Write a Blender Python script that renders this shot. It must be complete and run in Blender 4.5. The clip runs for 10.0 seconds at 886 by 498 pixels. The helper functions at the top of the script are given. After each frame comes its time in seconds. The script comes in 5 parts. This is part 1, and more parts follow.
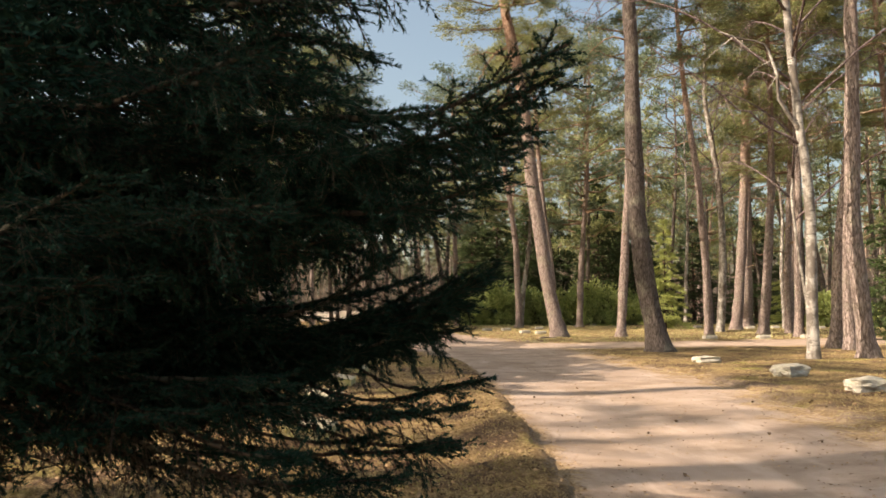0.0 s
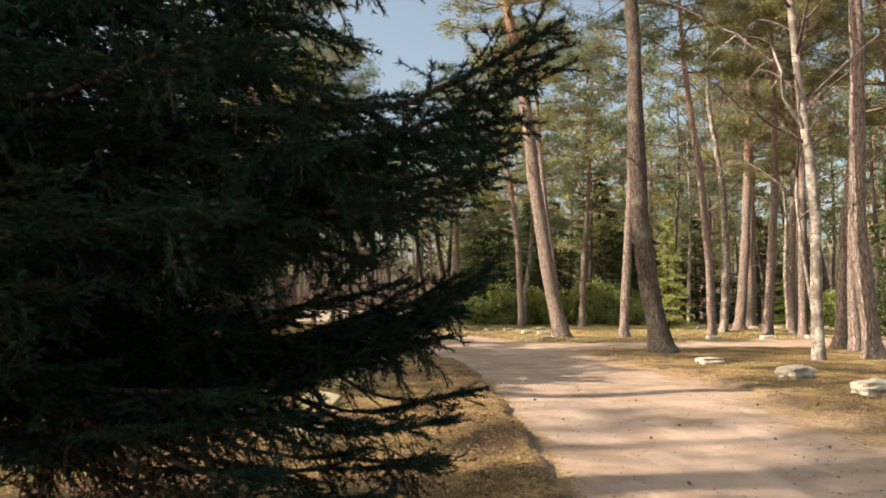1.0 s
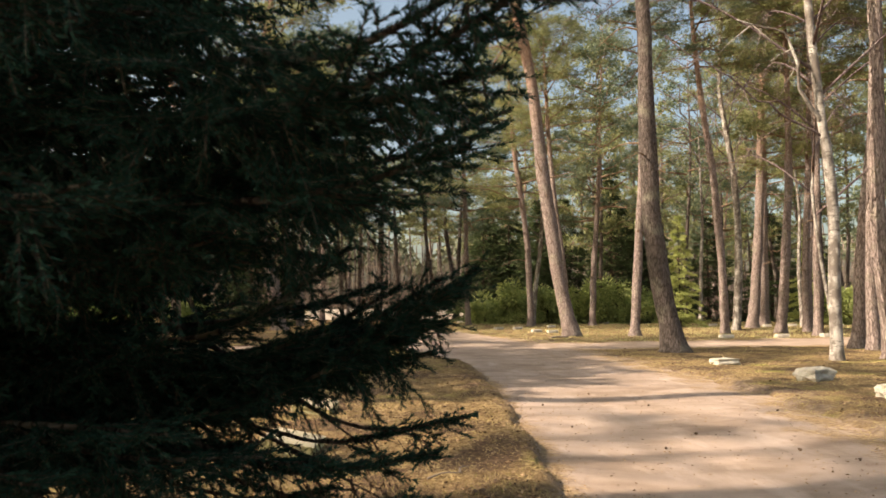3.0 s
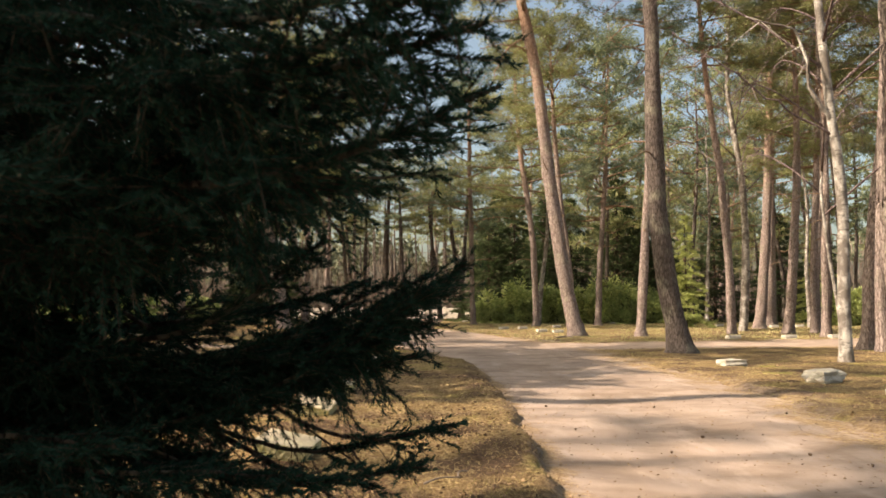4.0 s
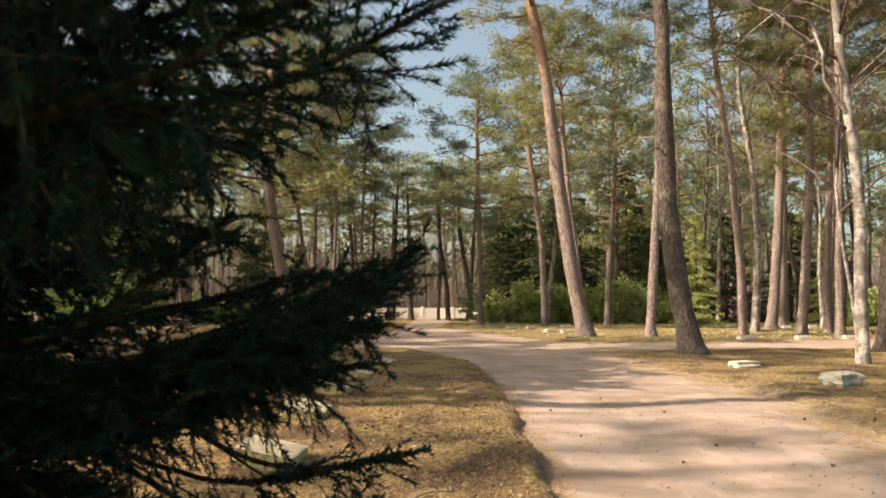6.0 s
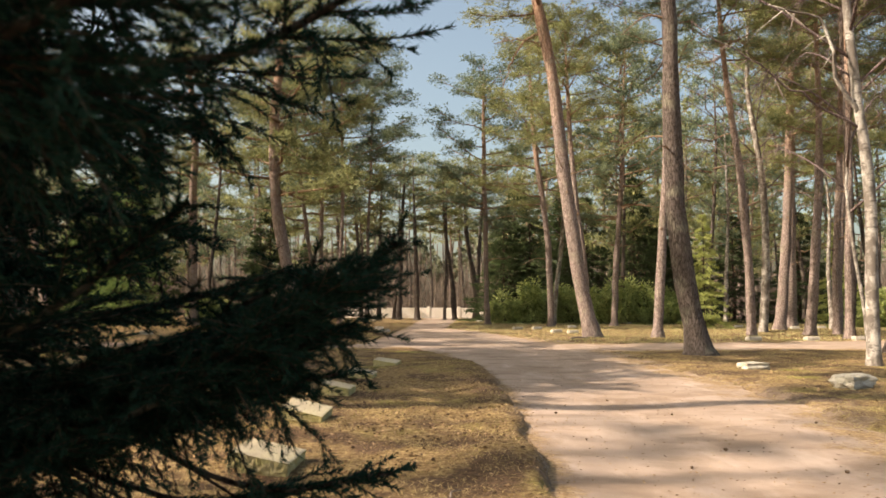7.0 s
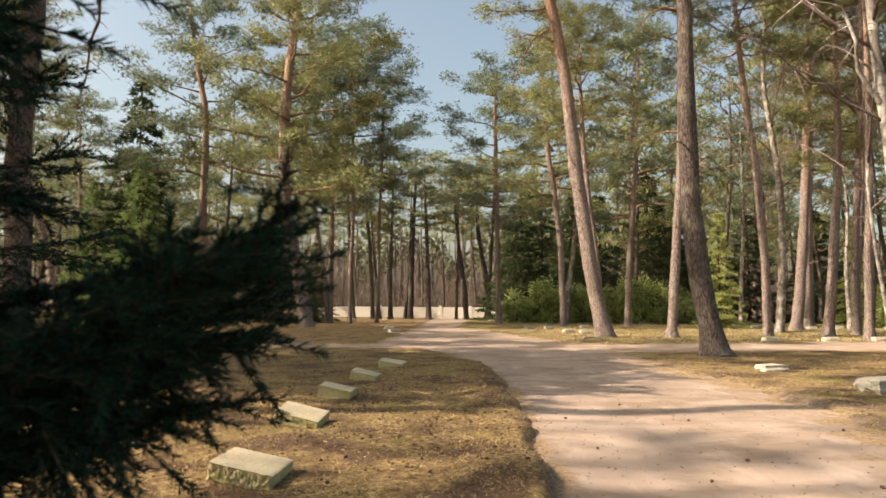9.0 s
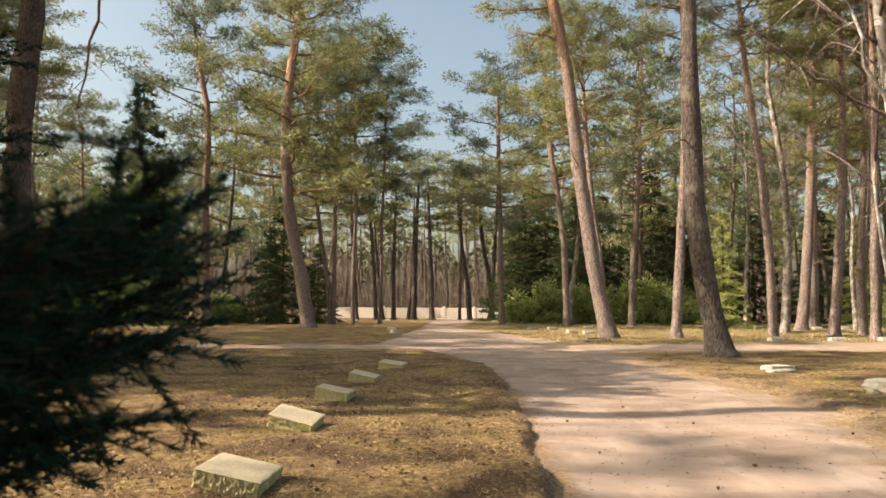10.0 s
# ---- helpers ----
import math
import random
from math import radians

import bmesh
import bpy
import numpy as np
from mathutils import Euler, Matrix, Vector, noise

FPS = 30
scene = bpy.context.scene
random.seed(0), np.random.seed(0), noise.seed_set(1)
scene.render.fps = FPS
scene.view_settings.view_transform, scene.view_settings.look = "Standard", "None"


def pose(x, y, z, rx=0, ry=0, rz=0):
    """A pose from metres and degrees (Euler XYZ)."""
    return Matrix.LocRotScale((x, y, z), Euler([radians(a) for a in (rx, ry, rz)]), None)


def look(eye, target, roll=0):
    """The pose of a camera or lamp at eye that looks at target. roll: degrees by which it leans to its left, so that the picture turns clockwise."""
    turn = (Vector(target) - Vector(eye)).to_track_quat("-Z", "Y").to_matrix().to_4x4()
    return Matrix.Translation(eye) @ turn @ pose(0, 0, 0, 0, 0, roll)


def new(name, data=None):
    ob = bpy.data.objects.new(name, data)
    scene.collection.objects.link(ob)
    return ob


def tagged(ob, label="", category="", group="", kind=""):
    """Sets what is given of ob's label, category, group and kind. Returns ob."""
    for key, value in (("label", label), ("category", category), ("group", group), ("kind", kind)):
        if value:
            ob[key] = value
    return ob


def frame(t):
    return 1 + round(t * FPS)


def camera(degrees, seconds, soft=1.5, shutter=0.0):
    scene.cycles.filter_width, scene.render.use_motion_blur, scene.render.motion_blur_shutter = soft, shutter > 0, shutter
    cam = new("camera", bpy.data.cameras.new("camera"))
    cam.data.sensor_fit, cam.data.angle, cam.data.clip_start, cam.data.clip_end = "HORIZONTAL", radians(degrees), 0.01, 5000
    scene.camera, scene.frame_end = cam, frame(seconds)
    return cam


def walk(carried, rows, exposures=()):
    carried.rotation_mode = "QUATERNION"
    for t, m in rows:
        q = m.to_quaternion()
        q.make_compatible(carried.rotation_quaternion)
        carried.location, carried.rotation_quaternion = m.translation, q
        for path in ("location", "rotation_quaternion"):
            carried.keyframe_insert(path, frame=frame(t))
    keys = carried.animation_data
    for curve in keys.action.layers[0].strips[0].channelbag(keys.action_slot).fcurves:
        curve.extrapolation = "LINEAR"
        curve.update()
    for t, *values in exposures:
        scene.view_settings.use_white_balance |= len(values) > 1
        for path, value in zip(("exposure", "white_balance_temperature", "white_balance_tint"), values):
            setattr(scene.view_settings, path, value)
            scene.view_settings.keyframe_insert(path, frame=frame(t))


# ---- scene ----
cam = camera(62.0, 10.0, 1.6, 0.5)
cam.data.dof.use_dof, cam.data.dof.focus_distance, cam.data.dof.aperture_fstop = True, 12.0, 11.0
PATH = [
    (0, (-0.058, 0.489, 0.842), (-0.041, 2.481, 1.014), 0.0),
    (0.5, (-0.039, 0.549, 0.848), (-0.025, 2.542, 1.018), 0.0),
    (1, (-0.02, 0.619, 0.858), (-0.01, 2.611, 1.029), -0.0),
    (1.5, (-0.003, 0.696, 0.873), (0.001, 2.688, 1.045), -0.2),
    (2, (0.009, 0.761, 0.88), (0.006, 2.753, 1.05), -0.2),
    (2.5, (0.026, 0.856, 0.887), (0.017, 2.849, 1.055), -0.2),
    (4, (0.085, 1.067, 0.887), (0.052, 3.06, 1.051), 0.1),
    (4.5, (0.096, 1.132, 0.887), (0.058, 3.125, 1.051), 0.2),
    (5, (0.127, 1.213, 0.876), (0.082, 3.206, 1.041), 0.2),
    (5.5, (0.149, 1.304, 0.879), (0.098, 3.296, 1.043), 0.2),
    (7, (0.191, 1.495, 0.887), (0.115, 3.487, 1.05), 0.3),
    (7.5, (0.205, 1.565, 0.886), (0.119, 3.557, 1.049), 0.4),
    (8, (0.227, 1.644, 0.886), (0.133, 3.635, 1.047), 0.3),
    (8.5, (0.24, 1.741, 0.884), (0.138, 3.732, 1.046), 0.4),
    (9, (0.254, 1.817, 0.889), (0.144, 3.807, 1.05), 0.4),
    (9.5, (0.277, 1.881, 0.891), (0.161, 3.871, 1.053), 0.3),
    (10, (0.292, 1.966, 0.886), (0.172, 3.956, 1.049), 0.3),
]
walk(cam, [(t, look(eye, target, roll)) for t, eye, target, roll in PATH], [(0, 1.02, 7150, 14), (10, 1.02, 7150, 14)])

# ---- world, sun ----
SUN = Vector((-0.968, -0.252, 0.0)).normalized() * math.cos(radians(40)) + Vector((0, 0, math.sin(radians(40))))
world = bpy.data.worlds.new("world")
scene.world = world
world.use_nodes = True
wn = world.node_tree
sky = wn.nodes.new("ShaderNodeTexSky")
sky.sky_type, sky.sun_disc = "NISHITA", False
sky.sun_elevation, sky.sun_rotation = radians(40), math.atan2(SUN.x, SUN.y)
sky.air_density, sky.dust_density, sky.ozone_density = 1.0, 5.0, 0.4
haze = wn.nodes.new("ShaderNodeMix")
haze.data_type, haze.blend_type = "RGBA", "MULTIPLY"
haze.inputs[0].default_value, haze.inputs[7].default_value = 1.0, (0.96, 1.0, 0.90, 1)
wn.links.new(sky.outputs[0], haze.inputs[6])
wn.links.new(haze.outputs[2], wn.nodes["Background"].inputs[0])
wn.nodes["Background"].inputs[1].default_value = 0.128
sun = new("sun", bpy.data.lights.new("sun", "SUN"))
sun.data.energy, sun.data.angle, sun.data.color = 5.0, radians(0.53), (1.0, 0.87, 0.71)
sun.matrix_world = look(SUN * 60, (0, 0, 0))

# ---- geometry helpers ----
rng = np.random.default_rng(7)


class Geo:
    """Triangles gathered from arrays, with a material slot for each."""

    def __init__(self):
        self.v, self.f, self.m, self.n = [], [], [], 0

    def add(self, v, f, slot=0):
        v, f = np.asarray(v, float).reshape(-1, 3), np.asarray(f, int).reshape(-1, 3)
        self.v.append(v)
        self.f.append(f + self.n)
        self.m.append(np.full(len(f), slot))
        self.n += len(v)
        return self

    def mesh(self, name, mats, smooth=True):
        v, f, s = np.concatenate(self.v), np.concatenate(self.f), np.concatenate(self.m)
        me = bpy.data.meshes.new(name)
        me.vertices.add(len(v))
        me.vertices.foreach_set("co", v.astype(np.float32).ravel())
        me.loops.add(len(f) * 3)
        me.loops.foreach_set("vertex_index", f.astype(np.int32).ravel())
        me.polygons.add(len(f))
        me.polygons.foreach_set("loop_start", np.arange(0, len(f) * 3, 3, dtype=np.int32))
        for mat in mats:
            me.materials.append(mat)
        me.polygons.foreach_set("material_index", s.astype(np.int32))
        me.polygons.foreach_set("use_smooth", np.full(len(f), smooth))
        me.update(calc_edges=True)
        return me


def unit(a):
    return a / np.maximum(np.linalg.norm(a, axis=-1, keepdims=True), 1e-9)


def tube(points, radii, sides=6, rough=0.0, cap=True):
    """A tapered tube along a line of points."""
    p = np.asarray(points, float)
    r = np.broadcast_to(np.asarray(radii, float), (len(p),))
    tan = unit(np.gradient(p, axis=0))
    ref = np.array([1.0, 0.13, 0.07]) if abs(tan[0][2]) > 0.6 else np.array([0.05, 0.1, 1.0])
    u = unit(np.cross(tan, ref))
    w = np.cross(tan, u)
    a = np.linspace(0, 2 * math.pi, sides, endpoint=False)
    rr = r[:, None] * (1 + rough * rng.normal(size=(len(p), sides)))
    v = p[:, None] + rr[..., None] * (np.cos(a)[None, :, None] * u[:, None] + np.sin(a)[None, :, None] * w[:, None])
    i, j = np.meshgrid(np.arange(len(p) - 1), np.arange(sides), indexing="ij")
    q = np.stack([i * sides + j, i * sides + (j + 1) % sides, (i + 1) * sides + (j + 1) % sides, (i + 1) * sides + j], -1).reshape(-1, 4)
    f = np.concatenate([q[:, [0, 1, 2]], q[:, [0, 2, 3]]])
    v = v.reshape(-1, 3)
    if cap:
        top = (len(p) - 1) * sides
        k = np.arange(1, sides - 1)
        f = np.concatenate([f, np.stack([np.full_like(k, top), top + k, top + k + 1], -1),
                            np.stack([np.zeros_like(k), k + 1, k], -1)])
    return v, f


def smooth_line(points, n):
    """A smooth line through the points, resampled to n."""
    p = np.asarray(points, float)
    t = np.linspace(0, len(p) - 1, n)
    i = np.clip(t.astype(int), 0, len(p) - 2)
    u = (t - i)[:, None]
    g = np.gradient(p, axis=0)
    return ((2 * u**3 - 3 * u**2 + 1) * p[i] + (u**3 - 2 * u**2 + u) * g[i]
            + (-2 * u**3 + 3 * u**2) * p[i + 1] + (u**3 - u**2) * g[i + 1])


def spikes(p, d, length, width, sides=3):
    """Needles: thin three-sided spikes at p along d, or single blades when sides is 1."""
    n = len(p)
    length = np.broadcast_to(length, (n,))[:, None]
    u = unit(np.cross(d, unit(rng.normal(size=(n, 3)))))
    if sides == 1:
        v = np.stack([p - u * width, p + u * width, p + d * length], 1)
        return v.reshape(-1, 3), np.arange(3 * n).reshape(-1, 3)
    w = np.cross(d, u)
    ring = [p + width * (math.cos(a) * u + math.sin(a) * w) for a in (0, 2.0944, 4.1888)]
    v = np.stack(ring + [p + d * length], 1).reshape(-1, 3)
    b = np.arange(n)[:, None] * 4
    f = np.concatenate([b + np.array([[0, 1, 3]]), b + np.array([[1, 2, 3]]), b + np.array([[2, 0, 3]])])
    return v, f


def leaves(p, d, length, width):
    """Broad leaves: folded diamonds at p along d."""
    n = len(p)
    u = unit(np.cross(d, unit(rng.normal(size=(n, 3)) + np.array([0, 0, 0.6]))))
    w = np.cross(u, d)
    length = np.broadcast_to(length, (n,))[:, None]
    mid = p + d * length * 0.5
    v = np.stack([p, mid - u * width + w * width * 0.3, p + d * length, mid + u * width + w * width * 0.3], 1).reshape(-1, 3)
    b = np.arange(n)[:, None] * 4
    return v, np.concatenate([b + np.array([[0, 1, 2]]), b + np.array([[0, 2, 3]])])


def part(name, data, parent, label=""):
    """A mesh object under a thing or under a part."""
    ob = new(name, data)
    ob.parent = parent
    return tagged(ob, label)


# ---- materials ----
def material(name, rough=0.8, spec=0.3):
    mat = bpy.data.materials.new(name)
    mat.use_nodes = True
    b = mat.node_tree.nodes["Principled BSDF"]
    b.inputs["Roughness"].default_value = rough
    b.inputs["Specular IOR Level"].default_value = spec
    return mat, mat.node_tree, b


def node(nt, kind, **values):
    nd = nt.nodes.new(kind)
    for key, value in values.items():
        nd.inputs[key].default_value = value
    return nd


def coords(nt, stretch=(1, 1, 1)):
    tc = nt.nodes.new("ShaderNodeTexCoord")
    mp = nt.nodes.new("ShaderNodeMapping")
    mp.inputs["Scale"].default_value = stretch
    nt.links.new(tc.outputs["Object"], mp.inputs["Vector"])
    return mp.outputs[0]


def grain(nt, vec, scale, detail=5.0, rough=0.6):
    nd = node(nt, "ShaderNodeTexNoise", Scale=scale, Detail=detail, Roughness=rough)
    nt.links.new(vec, nd.inputs["Vector"])
    return nd.outputs["Fac"]


def ramp(nt, fac, stops):
    nd = nt.nodes.new("ShaderNodeValToRGB")
    el = nd.color_ramp.elements
    while len(el) < len(stops):
        el.new(0.5)
    for e, (pos, col) in zip(el, stops):
        e.position, e.color = pos, (*col, 1)
    nt.links.new(fac, nd.inputs[0])
    return nd.outputs[0]


def blend(nt, fac, a, b, mode="MIX"):
    nd = nt.nodes.new("ShaderNodeMix")
    nd.data_type, nd.blend_type = "RGBA", mode
    for sock, val in ((nd.inputs[0], fac), (nd.inputs[6], a), (nd.inputs[7], b)):
        if isinstance(val, (int, float)):
            sock.default_value = val
        elif isinstance(val, tuple):
            sock.default_value = (*val, 1)
        else:
            nt.links.new(val, sock)
    return nd.outputs[2]


def bump(nt, shader, height, strength, distance=0.02):
    nd = node(nt, "ShaderNodeBump", Strength=strength, Distance=distance)
    nt.links.new(height, nd.inputs["Height"])
    nt.links.new(nd.outputs[0], shader.inputs["Normal"])


def math_node(nt, op, a, b):
    nd = nt.nodes.new("ShaderNodeMath")
    nd.operation = op
    for sock, val in ((nd.inputs[0], a), (nd.inputs[1], b)):
        if isinstance(val, (int, float)):
            sock.default_value = val
        else:
            nt.links.new(val, sock)
    return nd.outputs[0]


def bark(name, low, low2, high, change=6.0, spread=4.0, scale=1.0):
    """Plated bark, grey-brown at the foot and flaky orange higher up the stem."""
    mat, nt, b = material(name, 0.9, 0.2)
    vec = coords(nt, (15 * scale, 15 * scale, 3.4 * scale))
    vo = node(nt, "ShaderNodeTexVoronoi", Scale=1.6)
    vo.feature = "DISTANCE_TO_EDGE"
    warp = nt.nodes.new("ShaderNodeVectorMath")
    warp.operation = "ADD"
    nz = node(nt, "ShaderNodeTexNoise", Scale=1.5, Detail=4.0)
    nt.links.new(vec, nz.inputs["Vector"])
    nt.links.new(vec, warp.inputs[0])
    nt.links.new(nz.outputs["Color"], warp.inputs[1])
    nt.links.new(warp.outputs[0], vo.inputs["Vector"])
    plates = ramp(nt, vo.outputs["Distance"], [(0.0, (0, 0, 0)), (0.14, (1, 1, 1))])
    fine = grain(nt, coords(nt, (30, 30, 12)), 1.0)
    base = ramp(nt, fine, [(0.3, low), (0.7, low2)])
    sep = nt.nodes.new("ShaderNodeSeparateXYZ")
    nt.links.new(coords(nt), sep.inputs[0])
    hz = math_node(nt, "DIVIDE", math_node(nt, "SUBTRACT", sep.outputs["Z"], change), spread)
    hz = math_node(nt, "ADD", hz, math_node(nt, "SUBTRACT", grain(nt, coords(nt), 1.2), 0.5))
    cl = nt.nodes.new("ShaderNodeClamp")
    nt.links.new(hz, cl.inputs[0])
    top = blend(nt, 0.5, high, ramp(nt, fine, [(0.3, tuple(c * 0.55 for c in high)), (0.7, high)]))
    col = blend(nt, cl.outputs[0], base, top)
    lichen = ramp(nt, grain(nt, coords(nt), 2.3), [(0.52, (0, 0, 0)), (0.7, (1, 1, 1))])
    col = blend(nt, math_node(nt, "MULTIPLY", lichen, 0.5), col, (0.3, 0.29, 0.22))
    crack = blend(nt, plates, (0.56, 0.52, 0.50), (1, 1, 1))
    nt.links.new(blend(nt, 1.0, col, crack, "MULTIPLY"), b.inputs["Base Color"])
    bump(nt, b, blend(nt, 0.3, plates, fine), 0.9, 0.03)
    return mat


BARK = bark("pine_bark", (0.14, 0.11, 0.10), (0.39, 0.315, 0.29), (0.44, 0.285, 0.21), 6.5, 5.0, 0.7)
# grey bark, with the shade on these trunks put into its colour
BARK_SHADED_GREY = bark("shaded_grey_bark", (0.065, 0.052, 0.047), (0.185, 0.152, 0.138), (0.27, 0.205, 0.17), 9, 5)
BARK_TWIG = bark("twig_bark", (0.055, 0.038, 0.028), (0.12, 0.085, 0.06), (0.12, 0.08, 0.06), 90, 5)


def birch_bark():
    mat, nt, b = material("birch_bark", 0.65, 0.3)
    marks = ramp(nt, grain(nt, coords(nt, (7, 7, 20)), 1.0, 4), [(0.55, (1, 1, 1)), (0.66, (0, 0, 0))])
    # dark patches: bark scars, enlarged to paint the shade on the trunk
    scar_shade = ramp(nt, grain(nt, coords(nt, (4.5, 4.5, 3.0)), 1.0, 6), [(0.40, (1, 1, 1)), (0.56, (0, 0, 0))])
    white = ramp(nt, grain(nt, coords(nt), 8), [(0.3, (0.26, 0.24, 0.22)), (0.7, (0.49, 0.46, 0.42))])
    col = blend(nt, marks, (0.09, 0.08, 0.07), white)
    col = blend(nt, scar_shade, (0.13, 0.11, 0.095), col)
    nt.links.new(col, b.inputs["Base Color"])
    bump(nt, b, scar_shade, 0.5, 0.02)
    return mat


BIRCH = birch_bark()


def foliage(name, dark, light, scale=0.9, leak=0.25, rough=0.55, spec=0.15):
    """Leaves or needles, varied from piece to piece and from clump to clump."""
    mat, nt, b = material(name, rough, spec)
    geo = nt.nodes.new("ShaderNodeNewGeometry")
    clump = grain(nt, coords(nt), scale, 2)
    fac = math_node(nt, "ADD", math_node(nt, "MULTIPLY", geo.outputs["Random Per Island"], 0.5),
                    math_node(nt, "SUBTRACT", math_node(nt, "MULTIPLY", clump, 1.4), 0.45))
    col = ramp(nt, fac, [(0.05, dark), (0.95, light)])
    nt.links.new(col, b.inputs["Base Color"])
    tr = nt.nodes.new("ShaderNodeBsdfTranslucent")
    nt.links.new(col, tr.inputs[0])
    mx = node(nt, "ShaderNodeMixShader", Fac=leak)
    nt.links.new(b.outputs[0], mx.inputs[1])
    nt.links.new(tr.outputs[0], mx.inputs[2])
    nt.links.new(mx.outputs[0], nt.nodes["Material Output"].inputs[0])
    return mat


PINE_NEEDLE = foliage("pine_needles", (0.085, 0.105, 0.05), (0.40, 0.41, 0.19), 0.8, 0.32)
PINE_BLUE = foliage("bluish_pine_needles", (0.055, 0.085, 0.06), (0.27, 0.32, 0.20), 0.8, 0.32)
SPRUCE_NEEDLE = foliage("spruce_needles", (0.012, 0.031, 0.022), (0.038, 0.080, 0.052), 6.0, 0.08, 0.85, 0.02)
SPRUCE_DEAD = foliage("dry_spruce_needles", (0.05, 0.035, 0.02), (0.12, 0.08, 0.045), 6.0, 0.1)
CONIFER_DARK = foliage("dark_conifer_needles", (0.03, 0.05, 0.024), (0.095, 0.13, 0.05), 1.2, 0.25)
CONIFER_LIGHT = foliage("light_conifer_needles", (0.075, 0.13, 0.045), (0.25, 0.34, 0.12), 1.2, 0.3)
CONIFER_PALE = foliage("pale_conifer_needles", (0.24, 0.29, 0.10), (0.54, 0.58, 0.22), 1.2, 0.4)
LEAF = foliage("evergreen_leaves", (0.20, 0.26, 0.085), (0.56, 0.61, 0.25), 2.0, 0.42, 0.4, 0.3)
STRAW = foliage("dry_grass", (0.16, 0.105, 0.048), (0.58, 0.45, 0.235), 2.5, 0.2, 0.8)
MEADOW = foliage("pale_dry_meadow_grass", (0.30, 0.275, 0.12), (0.58, 0.53, 0.27), 0.8, 0.2, 0.8)
VERGE = foliage("pale_verge_grass", (0.33, 0.265, 0.115), (0.50, 0.42, 0.205), 1.6, 0.2, 0.85)
MOSS_GRASS = foliage("moss_and_grass", (0.16, 0.15, 0.04), (0.40, 0.36, 0.11), 2.5, 0.2, 0.8)
FAR_GREEN = foliage("far_needles", (0.06, 0.075, 0.05), (0.20, 0.205, 0.13), 0.2, 0.2)
BRUSH = foliage("bare_brush", (0.13, 0.105, 0.09), (0.30, 0.245, 0.205), 1.0, 0.1, 0.9)


def edge_mask(nt, most):
    """Ragged patches that thin out away from the road's edge."""
    at = nt.nodes.new("ShaderNodeAttribute")
    at.attribute_name = "edge"
    v = coords(nt)
    rough = math_node(nt, "ADD", math_node(nt, "MULTIPLY", grain(nt, v, 1.9, 6, 0.65), 1.3), math_node(nt, "MULTIPLY", grain(nt, v, 16, 4, 0.7), 0.7))
    level = math_node(nt, "ADD", math_node(nt, "SUBTRACT", rough, 1.35), math_node(nt, "MULTIPLY", at.outputs["Fac"], 0.62))
    return math_node(nt, "MULTIPLY", ramp(nt, level, [(0.0, (0, 0, 0)), (0.3, (1, 1, 1))]), most)


def sand():
    mat, nt, b = material("packed_sand", 0.95, 0.15)
    v = coords(nt)
    col = ramp(nt, grain(nt, v, 0.7, 6), [(0.3, (0.285, 0.218, 0.178)), (0.7, (0.44, 0.347, 0.29))])
    col = blend(nt, ramp(nt, grain(nt, v, 90, 3), [(0.35, (0.25, 0.25, 0.25)), (0.75, (0, 0, 0))]), col, (0.24, 0.18, 0.135))
    track = ramp(nt, grain(nt, coords(nt, (2.2, 0.35, 1)), 1.0, 4), [(0.5, (0, 0, 0)), (0.72, (1, 1, 1))])
    col = blend(nt, math_node(nt, "MULTIPLY", track, 0.65), col, (0.25, 0.185, 0.14))
    # darker brown mottles, scattered at random
    mottle = ramp(nt, grain(nt, coords(nt, (0.9, 1.6, 1)), 1.3, 6, 0.65), [(0.46, (0, 0, 0)), (0.64, (1, 1, 1))])
    col = blend(nt, math_node(nt, "MULTIPLY", mottle, 0.75), col, (0.215, 0.155, 0.112))
    pale = ramp(nt, grain(nt, coords(nt, (1.5, 0.5, 1)), 2.1, 5), [(0.55, (0, 0, 0)), (0.7, (1, 1, 1))])
    col = blend(nt, math_node(nt, "MULTIPLY", pale, 0.5), col, (0.50, 0.405, 0.345))
    specks = ramp(nt, grain(nt, v, 34, 2), [(0.70, (0, 0, 0)), (0.76, (1, 1, 1))])
    col = blend(nt, math_node(nt, "MULTIPLY", specks, 0.5), col, (0.22, 0.15, 0.10))
    col = blend(nt, edge_mask(nt, 0.9), col, ramp(nt, grain(nt, v, 26, 6, 0.7), [(0.3, (0.10, 0.062, 0.035)), (0.5, (0.25, 0.165, 0.085)), (0.7, (0.44, 0.33, 0.175))]))
    nt.links.new(col, b.inputs["Base Color"])
    bump(nt, b, blend(nt, 0.4, grain(nt, v, 9, 6), grain(nt, v, 120, 3)), 0.5, 0.03)
    return mat


